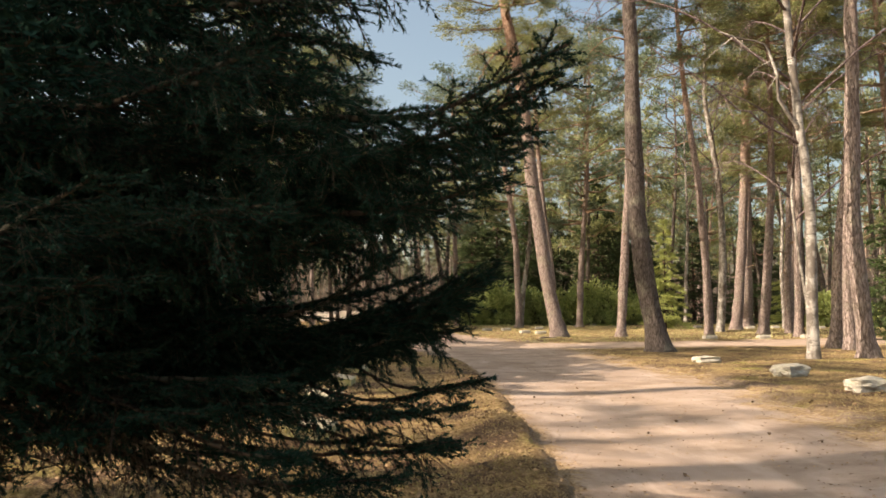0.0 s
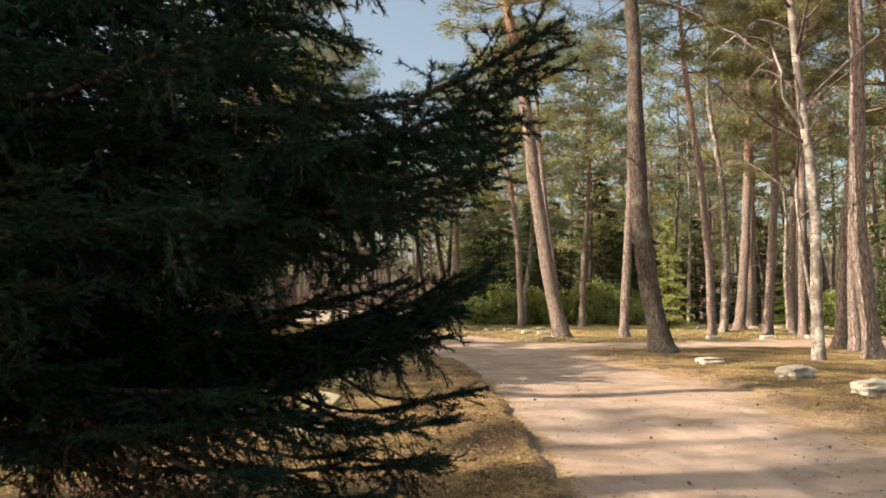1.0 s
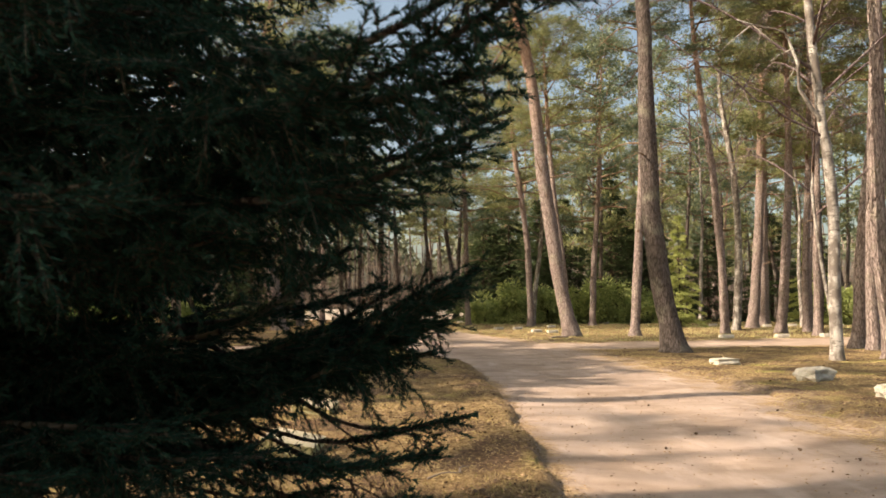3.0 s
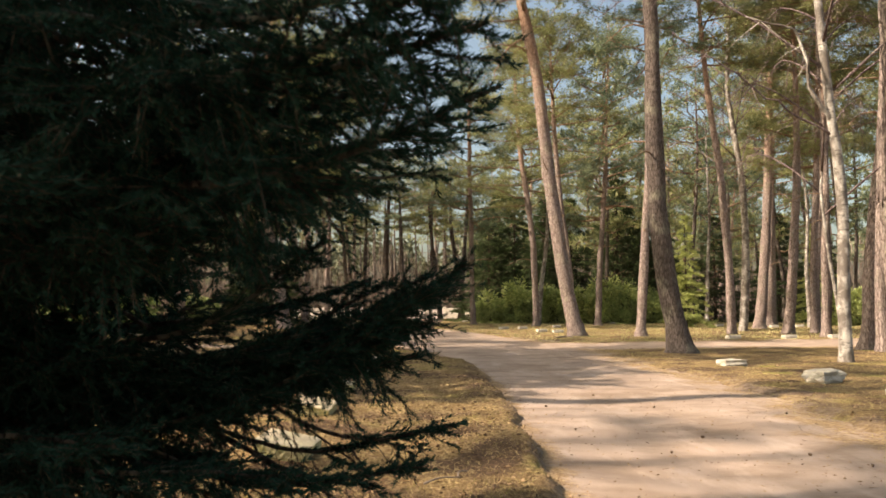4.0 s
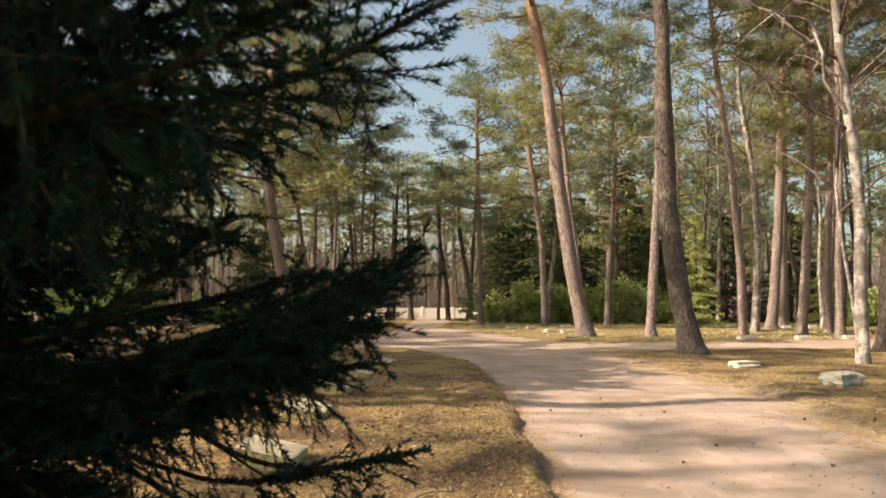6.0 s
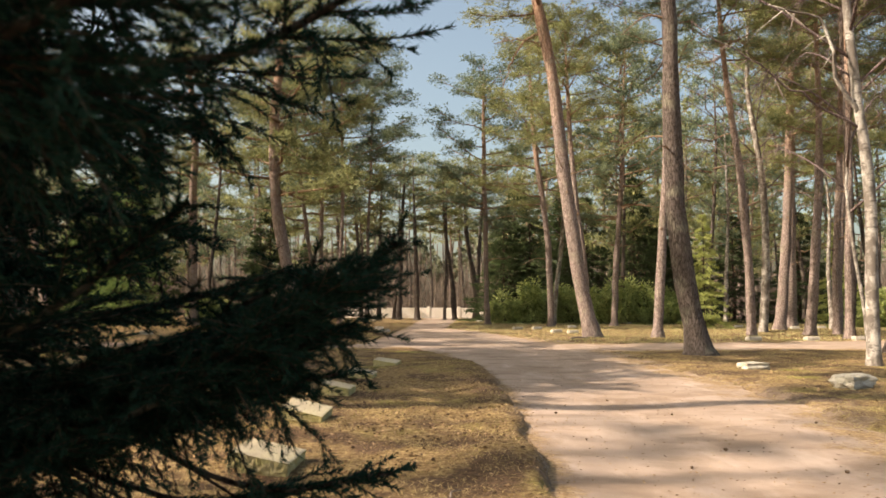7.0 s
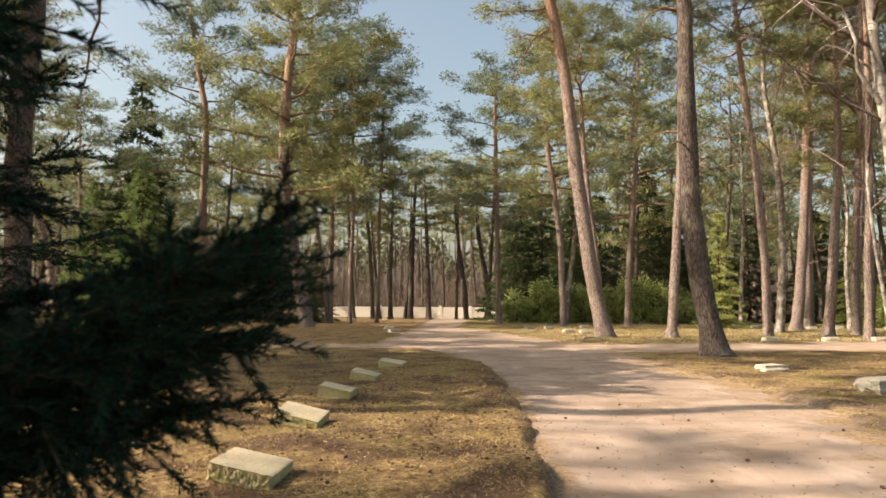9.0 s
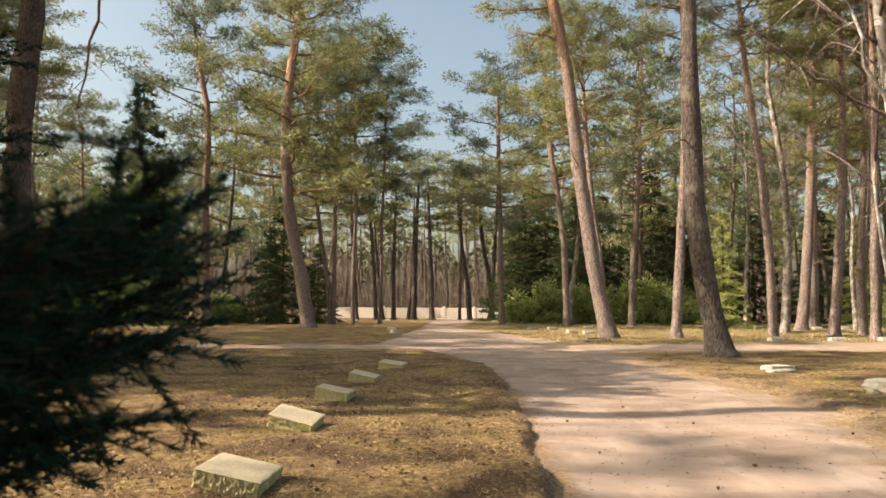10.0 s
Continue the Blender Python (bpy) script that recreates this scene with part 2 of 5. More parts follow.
def soil():
    mat, nt, b = material("mossy_forest_floor", 0.95, 0.15)
    v = coords(nt)
    dry = ramp(nt, grain(nt, v, 22, 6, 0.7), [(0.3, (0.085, 0.048, 0.023)), (0.5, (0.25, 0.168, 0.082)), (0.7, (0.54, 0.41, 0.205))])
    green = ramp(nt, grain(nt, v, 30, 5, 0.7), [(0.3, (0.12, 0.115, 0.025)), (0.7, (0.40, 0.37, 0.10))])
    brown = ramp(nt, grain(nt, v, 40, 5, 0.7), [(0.3, (0.05, 0.032, 0.022)), (0.7, (0.225, 0.143, 0.086))])
    col = blend(nt, ramp(nt, grain(nt, v, 0.55, 5), [(0.55, (0, 0, 0)), (0.68, (1, 1, 1))]), dry, green)
    col = blend(nt, ramp(nt, grain(nt, v, 1.5, 6), [(0.47, (0, 0, 0)), (0.57, (1, 1, 1))]), col, brown)
    col = blend(nt, edge_mask(nt, 0.75), col, ramp(nt, grain(nt, v, 30, 5), [(0.3, (0.24, 0.175, 0.13)), (0.7, (0.44, 0.345, 0.27))]))
    nt.links.new(col, b.inputs["Base Color"])
    bump(nt, b, grain(nt, v, 35, 6, 0.7), 1.0, 0.05)
    return mat


def stone(name, lo, hi, moss=0.0, hewn=0.0):
    mat, nt, b = material(name, 0.85, 0.25)
    v = coords(nt)
    col = ramp(nt, grain(nt, v, 7, 6, 0.65), [(0.3, lo), (0.7, hi)])
    col = blend(nt, ramp(nt, grain(nt, v, 60, 3), [(0.3, (0.3, 0.3, 0.3)), (0.6, (0, 0, 0))]), col, tuple(c * 0.6 for c in lo))
    if moss:
        m = ramp(nt, grain(nt, v, 11, 5), [(0.42, (0, 0, 0)), (0.6, (1, 1, 1))])
        col = blend(nt, math_node(nt, "MULTIPLY", m, moss), col, (0.30, 0.30, 0.07))
    nt.links.new(col, b.inputs["Base Color"])
    if hewn:
        vo = node(nt, "ShaderNodeTexVoronoi", Scale=1.0)
        nt.links.new(coords(nt, (75, 75, 28)), vo.inputs["Vector"])
        bump(nt, b, blend(nt, 0.35, vo.outputs["Distance"], grain(nt, v, 80, 5, 0.7)), 1.0, hewn)
    else:
        bump(nt, b, grain(nt, v, 45, 6, 0.7), 0.5, 0.01)
    return mat


SAND, SOIL = sand(), soil()
STONE_TOP = stone("sandstone_top", (0.38, 0.325, 0.235), (0.56, 0.49, 0.36), 0.15)
STONE_FACE = stone("mossy_hewn_sandstone", (0.34, 0.30, 0.17), (0.56, 0.50, 0.30), 0.42, 0.010)
ROCK = stone("pale_boulder", (0.30, 0.275, 0.235), (0.56, 0.52, 0.45), 0.12)
SLAB = stone("pale_marker_stone", (0.34, 0.31, 0.27), (0.56, 0.53, 0.47), 0.05)
WALLPAINT = stone("whitewashed_wall", (0.62, 0.58, 0.53), (0.80, 0.76, 0.70), 0.0)
CONE = stone("brown_cone", (0.07, 0.045, 0.03), (0.20, 0.13, 0.08), 0.0)

# ---- ground and road ----
MAIN_L = [(0.64, -30), (0.64, 5.4), (0.66, 8.4), (0.58, 10.2), (0.34, 13.2), (-0.45, 16.9), (-1.2, 18.9), (-2.4, 20.3), (-2.75, 35), (-3.6, 54), (-4.2, 82)]
MAIN_R = [(3.7, -30), (3.4, 3), (3.05, 5.6), (3.05, 6.8), (3.5, 9.1), (3.35, 11.2), (3.0, 13.2), (3.15, 16.2), (3.0, 18.0), (2.6, 21.2), (1.1, 28.5), (-1.1, 37), (-1.0, 54), (-1.4, 82)]
LANE_N = [(-70, 17.2), (-6, 18.4), (-1.2, 18.9), (2.5, 17.8), (9.1, 19.6), (40, 27)]
LANE_F = [(-70, 18.8), (-6, 19.9), (-2.6, 20.3), (3.0, 21.1), (12, 24.6), (40, 33)]


def inside_main(x, y):
    """How far a place lies inside the road, negative outside."""
    xl = np.interp(y, [p[1] for p in MAIN_L], [p[0] for p in MAIN_L])
    xr = np.interp(y, [p[1] for p in MAIN_R], [p[0] for p in MAIN_R])
    main = np.minimum(np.minimum(x - xl, xr - x), 82 - y)
    lo = np.interp(x, [p[0] for p in LANE_N], [p[1] for p in LANE_N])
    hi = np.interp(x, [p[0] for p in LANE_F], [p[1] for p in LANE_F])
    lane = np.minimum(np.minimum(y - lo, hi - y), np.minimum(x + 70, 40 - x))
    return np.maximum(main, lane)


def wavy(x, y, a, s=0.0):
    return (np.sin(x * a + 1.3 + s) * np.sin(y * a * 0.9 + 0.4 + s) + 0.6 * np.sin(x * a * 2.3 - y * a * 1.7 + s)
            + 0.35 * np.sin(x * a * 4.9 + y * a * 4.3 + 2 * s)) / 1.95


def ground_height(x, y):
    verge = np.clip((x - 1.9) / 0.8, 0, 1) * (1 - np.clip((y - 20) / 4, 0, 1))
    d = inside_main(x, y) + (0.07 + 0.11 * verge) * wavy(x, y, 2.3) + (0.02 + 0.05 * verge) * wavy(x, y, 9.0, 0.8)
    d = d + 0.2 * verge * wavy(x, y, 1.1, 2.0)
    s = np.clip(d / (0.22 + 0.25 * verge) + 0.55, 0, 1)
    s = s * s * (3 - 2 * s)
    near = 1 - np.clip((y - 10) / 7, 0, 1)
    left = np.clip((1.6 - x) / 1.0, 0, 1)
    bank = (0.005 + 0.02 * left) * near + (0.006 + 0.012 * near) * wavy(x, y, 1.3, 0.3) + (0.004 + 0.006 * near) * wavy(x, y, 7.0, 1.1)
    bank = bank + 0.085 * np.exp(-((x + 0.1) / 0.95) ** 2 - ((y - 12.4) / 1.7) ** 2)
    for bx, by, rx, ry, bh in ((0.38, 5.9, 0.22, 0.5, 0.075), (0.42, 4.8, 0.2, 0.35, 0.035), (0.40, 7.4, 0.2, 0.6, 0.04), (0.3, 9.4, 0.25, 0.7, 0.05), (-0.8, 5.32, 0.32, 0.22, -0.04), (-1.05, 7.2, 0.32, 0.22, -0.035), (-1.1, 8.85, 0.3, 0.2, -0.03)):
        bank = bank + bh * np.exp(-((x - bx) / rx) ** 2 - ((y - by) / ry) ** 2)
    return bank * (1 - s) - (0.06 + 0.10 * near) * s


def road_height(x, y):
    return -0.012 - 0.03 * (1 - np.clip((y - 10) / 7, 0, 1)) + 0.012 * wavy(x, y, 0.8, 0.5) + 0.005 * wavy(x, y, 5.0, 1.9) + 0.012 * np.sin(x * 2.6 + 0.5)


def growing(lo, hi, step, far, rate=1.12):
    a = list(np.arange(lo, hi, step))
    s, p = step, a[-1]
    while p < far:
        s *= rate
        p += s
        a.append(p)
    s, p = step, a[0]
    while p > -far:
        s *= rate
        p -= s
        a.insert(0, p)
    return np.array(a)


def sheet(name, xs, ys, height, mat, keep=None):
    X, Y = np.meshgrid(xs, ys)
    Z = height(X, Y)
    v = np.stack([X, Y, Z], -1).reshape(-1, 3)
    nx = len(xs)
    i, j = np.meshgrid(np.arange(len(ys) - 1), np.arange(nx - 1), indexing="ij")
    a = (i * nx + j).ravel()
    f = np.concatenate([np.stack([a, a + 1, a + nx + 1], -1), np.stack([a, a + nx + 1, a + nx], -1)])
    if keep is not None:
        ok = keep(v[:, 0], v[:, 1])
        f = f[ok[f].any(1)]
    return new(name, Geo().add(v, f).mesh(name, [mat]))


def finer(a, lo, hi, n):
    """The same steps, with those between lo and hi cut in n."""
    out = []
    for p, q in zip(a[:-1], a[1:]):
        out += list(np.linspace(p, q, n, endpoint=False)) if lo < p < hi else [p]
    return np.array(out + [a[-1]])


def edge_of(ob):
    """Keeps with each corner how near it lies to the road's edge: 1 at the edge, 0 from 0.8 m on."""
    me = ob.data
    co = np.empty(len(me.vertices) * 3, np.float32)
    me.vertices.foreach_get("co", co)
    x, y = co[0::3].astype(float), co[1::3].astype(float)
    reach = np.where(x > 1.9, 0.9, 0.3)
    me.attributes.new("edge", "FLOAT", "POINT").data.foreach_set("value", np.clip(1 - np.abs(inside_main(x, y)) / reach, 0, 1).astype(np.float32))


ground = sheet("ground", finer(growing(-3, 4.5, 0.10, 900, 1.12), 0.1, 1.1, 4), growing(3.4, 15, 0.06, 900, 1.1), ground_height, SOIL)
tagged(ground, "dry brown moss, straw-coloured grass and needle litter", "ground", kind="structure")
road = sheet("road", finer(growing(-0.6, 4.2, 0.12, 45, 1.06), 0.0, 1.2, 3), growing(3.4, 20, 0.10, 82, 1.06), road_height, SAND,
             lambda x, y: (inside_main(x, y) > -0.45) & (y > -30))
edge_of(ground), edge_of(road)
tagged(road, "pale pinkish sand road crossing a lane, packed and dappled", "road", kind="structure")


def ground_z(x, y):
    z = float(ground_height(np.array(x, float), np.array(y, float)))
    if inside_main(np.array(x, float), np.array(y, float)) > 0.1:
        z = max(z, float(road_height(np.array(x, float), np.array(y, float))))
    return z

# ---- pines ----
def crown_meshes(name, seed, mat, limbs=31, pads=11, tufts=21, blades=5, size=0.19, width=0.0145, top=10.0, reach=3.0):
    """A Scots pine's crown: bare crooked limbs that carry flat pads of needle tufts. Its foot is at 0, its top at 10 m."""
    r = np.random.default_rng(seed)
    wood, green, fine = Geo(), Geo(), blades > 4
    cen, ax = [], []
    for i in range(limbs):
        h = top * (0.02 + 0.93 * (i + r.uniform(0, 1)) / limbs)
        k = h / top
        ln = reach * (0.55 + 0.75 * math.sin(math.pi * min(1, k * 0.82 + 0.22))) * r.uniform(0.55, 1.1) * (1.0 if k < 0.75 else 0.75)
        az = i * 2.4 + r.uniform(-0.6, 0.6)
        out = np.array([math.cos(az), math.sin(az), 0])
        rise = (0.05 + 0.75 * k) * ln
        pts = [np.array([0, 0, h])]
        for s in (0.3, 0.6, 1.0):
            pts.append(np.array([0, 0, h]) + out * ln * s + np.array([0, 0, rise * s**1.3]) + r.normal(size=3) * 0.16 * ln * s * 0.6)
        line = smooth_line(pts, 9)
        wood.add(*tube(line[::2], np.linspace(0.055, 0.012, 5) * (1.15 - 0.5 * k), 4))
        for q in range(pads):
            s = r.uniform(0.35, 1.0) if q else 1.0
            at = line[int(s * 8)]
            side = unit(out + r.normal(size=3) * 0.8) * r.uniform(0.2, 0.9) * (1 if q else 0.2)
            side[2] = abs(side[2]) * 0.5
            end = at + side
            if fine:
                wood.add(*tube(smooth_line([at, at + side * 0.5 + r.normal(size=3) * 0.05, end], 3), np.linspace(0.018, 0.006, 3), 3))
            n = max(4, int(tufts * r.uniform(0.5, 1.2)))
            e = unit(r.normal(size=(n, 3)) + [0, 0, 0.3]) * (r.uniform(0, 1, (n, 1)) ** 0.4)
            size_k = np.array([0.52, 0.52, 0.34]) * r.uniform(0.6, 1.4)
            e *= size_k
            if fine:
                m = 18
                c = unit(r.normal(size=(m, 3))) * (r.uniform(0, 1, (m, 1)) ** 0.5) * size_k * 0.72
                dc = unit(r.normal(size=(m, 3)) * np.array([1, 1, 0.45]))
                green.add(*spikes(end + c - dc * 0.1, dc, 0.22 * r.uniform(0.7, 1.2, m), 0.018, 1))
            cen.append(end + e)
            ax.append(unit(e * np.array([1, 1, 1.5]) + np.array([0, 0, 0.35])))
    cen, ax = np.concatenate(cen), np.concatenate(ax)
    p = np.repeat(cen, blades, 0)
    d = unit(np.repeat(ax, blades, 0) * 0.75 + unit(r.normal(size=p.shape)))
    green.add(*spikes(p, d, size * r.uniform(0.7, 1.2, len(p)), width, 1))
    return wood.mesh(name + "_limbs", [BARK_LIMB]), green.mesh(name + "_needles", [mat], False)


BARK_LIMB = bark("limb_bark", (0.13, 0.095, 0.075), (0.26, 0.195, 0.15), (0.33, 0.22, 0.15), -50, 5)
CROWNS = [crown_meshes("crown", 11, PINE_NEEDLE), crown_meshes("crown", 12, PINE_BLUE, 25), crown_meshes("crown", 13, PINE_NEEDLE, 34, 12),
          crown_meshes("crown", 14, PINE_BLUE, 24, 11)]
FAR_CROWNS = [crown_meshes("far_crown", 21, PINE_NEEDLE, 18, 6, 13, 4, 0.31, 0.033), crown_meshes("far_crown", 22, PINE_BLUE, 17, 6, 13, 4, 0.31, 0.033),
              crown_meshes("far_crown", 23, PINE_NEEDLE, 20, 6, 13, 4, 0.31, 0.033)]
# coarse crowns for the added pines out of view, which only cast shade
SHADE_CROWNS = [crown_meshes("shady_crown", 31, PINE_NEEDLE, 26, 7, 12, 2, 0.5, 0.08), crown_meshes("shady_crown", 32, PINE_BLUE, 24, 7, 12, 2, 0.5, 0.08),
                crown_meshes("shady_crown", 33, PINE_NEEDLE, 28, 6, 12, 2, 0.5, 0.08)]
trees = 0


def pine(x, y, r0, r1, spine, height=17.0, crown=7.0, spread=1.0, kind=0, bark_mat=None, far=False, label="", group="pines of the wood", snags=5):
    """A pine at (x, y): spine gives its sideways lean at rising heights, which it keeps above the last of them."""
    global trees
    trees += 1
    r = np.random.default_rng(100 + trees)
    z = ground_z(x, y)
    tree = tagged(new("pine_tree"), label or "tall Scots pine with a bare trunk and a loose crown", "tree", group)
    tree.location = (x, y, z)
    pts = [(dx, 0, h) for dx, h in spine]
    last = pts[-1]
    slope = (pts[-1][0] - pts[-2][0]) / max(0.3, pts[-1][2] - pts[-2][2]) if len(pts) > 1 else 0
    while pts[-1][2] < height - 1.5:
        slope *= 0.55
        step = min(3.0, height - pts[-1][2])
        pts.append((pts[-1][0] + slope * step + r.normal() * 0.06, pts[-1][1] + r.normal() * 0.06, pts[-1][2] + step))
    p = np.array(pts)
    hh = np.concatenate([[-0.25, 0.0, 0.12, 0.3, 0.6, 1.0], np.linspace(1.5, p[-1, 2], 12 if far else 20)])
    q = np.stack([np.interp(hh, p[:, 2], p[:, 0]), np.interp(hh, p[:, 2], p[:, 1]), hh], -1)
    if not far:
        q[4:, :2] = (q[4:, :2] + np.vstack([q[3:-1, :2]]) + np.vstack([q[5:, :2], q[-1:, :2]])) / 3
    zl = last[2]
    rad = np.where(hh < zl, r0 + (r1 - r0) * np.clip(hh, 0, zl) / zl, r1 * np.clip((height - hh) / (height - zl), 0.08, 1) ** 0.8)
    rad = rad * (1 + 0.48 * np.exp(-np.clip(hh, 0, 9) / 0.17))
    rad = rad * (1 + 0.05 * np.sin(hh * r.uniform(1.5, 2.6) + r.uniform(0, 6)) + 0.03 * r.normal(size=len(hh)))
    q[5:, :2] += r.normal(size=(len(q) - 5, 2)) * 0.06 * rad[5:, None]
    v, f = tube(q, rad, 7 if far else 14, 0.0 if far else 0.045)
    mat = bark_mat or BARK
    part("trunk", Geo().add(v, f).mesh("trunk", [mat]), tree)
    axis = lambda h: np.array([np.interp(h, q[:, 2], q[:, 0]), np.interp(h, q[:, 2], q[:, 1]), h])
    if snags and not far:
        for _ in range(snags):
            h = r.uniform(0.35, 1.0) * crown
            a, ln = r.uniform(0, 6.28), r.uniform(0.3, 1.6)
            o = np.array([math.cos(a), math.sin(a), 0])
            s = axis(h)
            line = smooth_line([s, s + o * ln * 0.5 + [0, 0, 0.08], s + o * ln + np.array([0, 0, r.uniform(-0.4, 0.3)]) * ln], 6)
            g = Geo().add(*tube(line, np.linspace(0.028, 0.007, 6), 5))
            part("dead_branch", g.mesh("dead_branch", [BARK_LIMB]), tree)
    coarse = far or y > 50 or (x < -7 and y < 16) or crown > 3.2 + 0.42 * y
    wood, green = (SHADE_CROWNS if x < -7 and -6 < y < 18 and (crown < 9 or y > 4) else FAR_CROWNS if coarse else CROWNS)[kind % (3 if coarse else 4)]
    s = axis(crown)
    e = axis(height - 0.3) - s
    m = Matrix(((spread, 0, e[0] / 10, s[0]), (0, spread, e[1] / 10, s[1]), (0, 0, e[2] / 10, s[2]), (0, 0, 0, 1)))
    turn = Matrix.Rotation(r.uniform(0, 6.28), 4, "Z")
    limbs = part("branchwork", wood, tree)
    limbs.matrix_basis = m @ turn
    needles = part("crown", green, tree)
    needles.matrix_basis = m @ turn
    return tree


def limb(tree, name, points, r0, r1, mat, twigs=0, seed=0):
    """A bough of its own on a tree, through the given points."""
    r = np.random.default_rng(700 + seed)
    line = smooth_line(points, 14)
    line[1:] += r.normal(size=(13, 3)) * 0.03
    g = Geo().add(*tube(line, np.linspace(r0, r1, 14), 6))
    for _ in range(twigs):
        b = line[r.integers(3, 14)]
        dv = r.normal(size=3) * np.array([0.3, 0.3, 0.25])
        g.add(*tube(np.array([b, b + dv * 0.6, b + dv + [0, 0, -0.06]]), [0.012, 0.008, 0.004], 3))
    part(name, g.mesh(name, [mat]), tree)


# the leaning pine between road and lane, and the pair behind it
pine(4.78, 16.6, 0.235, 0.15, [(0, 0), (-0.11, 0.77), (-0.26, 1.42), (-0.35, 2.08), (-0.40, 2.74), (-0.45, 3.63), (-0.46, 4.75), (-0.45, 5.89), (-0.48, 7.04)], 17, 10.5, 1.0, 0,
     BARK_SHADED_GREY, label="grey pine, bark darkened as if shaded, with a leaning, swept foot beside the sand road")
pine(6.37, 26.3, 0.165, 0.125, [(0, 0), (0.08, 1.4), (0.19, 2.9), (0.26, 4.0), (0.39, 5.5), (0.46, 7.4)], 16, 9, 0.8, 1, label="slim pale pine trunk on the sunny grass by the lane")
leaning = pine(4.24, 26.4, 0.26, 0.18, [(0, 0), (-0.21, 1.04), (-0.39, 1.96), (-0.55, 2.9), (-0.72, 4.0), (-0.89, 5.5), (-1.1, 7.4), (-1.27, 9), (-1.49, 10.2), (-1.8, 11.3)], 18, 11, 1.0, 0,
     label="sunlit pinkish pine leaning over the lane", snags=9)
limb(leaning, "dead_branch", [(-1.5, 0, 10.4), (-2.1, 0.2, 10.3), (-2.6, 0.3, 9.6), (-2.9, 0.3, 8.7)], 0.05, 0.015, BARK_LIMB, 10, 1)
limb(leaning, "dead_branch", [(-1.4, 0, 9.9), (-2.3, -0.3, 10.1), (-3.3, -0.4, 9.9)], 0.04, 0.012, BARK_LIMB, 8, 2)
pine(4.9, 31.5, 0.13, 0.1, [(0, 0), (-0.13, 3.2), (-0.37, 4.5), (-0.52, 6.3), (-0.64, 7.6)], 14, 8, 0.8, 2)
pine(8.3, 43.8, 0.2, 0.13, [(0, 0), (0.1, 2.4), (0.19, 4.3), (0.38, 6.2), (0.55, 8.8)], 18, 5.8, 1.2, 1)
pine(4.5, 41.5, 0.18, 0.14, [(0, 0), (-0.04, 2.3), (-0.14, 4.7), (-0.45, 7.2), (-0.79, 9.3)], 16.5, 6.5, 1.15, 0)
pine(1.2, 46, 0.16, 0.12, [(0, 0), (-0.1, 2.5), (-0.13, 5.9), (-0.22, 8.7), (-0.26, 11.1)], 16.0, 5.6, 1.3, 3)
pine(0.7, 66, 0.26, 0.17, [(0, 0), (-0.1, 3.1), (-0.65, 5.6), (-1.0, 8.1)], 14.5, 7, 1.0, 0, BARK_SHADED_GREY)
pine(0.5, 67, 0.2, 0.15, [(0, 0), (0.25, 3.1), (0.4, 6.1), (0.6, 9.1)], 14, 8, 0.8, 1, BARK_SHADED_GREY)
pine(-1.2, 65, 0.23, 0.15, [(0, 0), (-0.2, 3.1), (-0.6, 5.5), (-0.9, 8.4)], 14, 8, 1.0, 2, BARK_SHADED_GREY)
pine(-2.0, 63, 0.13, 0.1, [(0, 0), (0.1, 3.9), (0.12, 6.8)], 13, 7, 0.8, 0, BARK_SHADED_GREY)
pine(-4.2, 62, 0.24, 0.14, [(0, 0), (-0.1, 3.9), (-0.25, 7.6)], 14, 7.5, 0.9, 1, BARK_SHADED_GREY)
pine(-5.9, 64, 0.25, 0.17, [(0, 0), (0.05, 3.0), (0.1, 5.9), (0.2, 8.8)], 14.5, 7.5, 0.9, 3, BARK_SHADED_GREY)
pine(-6.4, 64.5, 0.16, 0.12, [(0, 0), (0.2, 3.0), (0.35, 5)], 13, 7, 0.9, 1, BARK_SHADED_GREY)
pine(-7.4, 62.5, 0.2, 0.14, [(0, 0), (-0.06, 3.9), (0.0, 6.7)], 14, 7, 1.0, 0, BARK_SHADED_GREY)
pine(-8.7, 61.5, 0.18, 0.12, [(0, 0), (-0.15, 2.9), (-0.35, 5.7), (-0.6, 8.5)], 15, 7, 1.0, 2, BARK_SHADED_GREY)
pine(-8.2, 62, 0.14, 0.1, [(0, 0), (-0.3, 2.9), (-0.6, 5.2)], 13, 7, 0.9, 1, BARK_SHADED_GREY)
pine(-10.2, 61, 0.17, 0.12, [(0, 0), (-0.25, 3.8), (-0.5, 7.5)], 15, 7, 1.0, 3, BARK_SHADED_GREY)
pine(-8.9, 45, 0.14, 0.1, [(0, 0), (-0.2, 2.4), (-0.55, 4.4), (-0.85, 6.4), (-1.15, 8.5), (-1.5, 10.9)], 17, 5.5, 1.25, 0)
pine(-8.75, 45.1, 0.14, 0.1, [(0, 0), (-0.02, 2.4), (-0.02, 4.4), (0.0, 6.4), (0.0, 9.1), (0, 11.2)], 18, 6.5, 1.3, 3)
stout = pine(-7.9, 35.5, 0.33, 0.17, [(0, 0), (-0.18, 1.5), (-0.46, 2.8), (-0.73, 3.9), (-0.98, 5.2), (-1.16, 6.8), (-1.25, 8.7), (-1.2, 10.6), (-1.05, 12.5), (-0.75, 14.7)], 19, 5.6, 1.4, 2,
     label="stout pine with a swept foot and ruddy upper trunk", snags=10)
limb(stout, "dead_branch", [(-0.8, 0, 14.6), (-1.2, -0.3, 15.6), (-0.9, -0.5, 14.0), (-0.6, -0.5, 12.6)], 0.07, 0.02, BARK_LIMB, 8, 3)
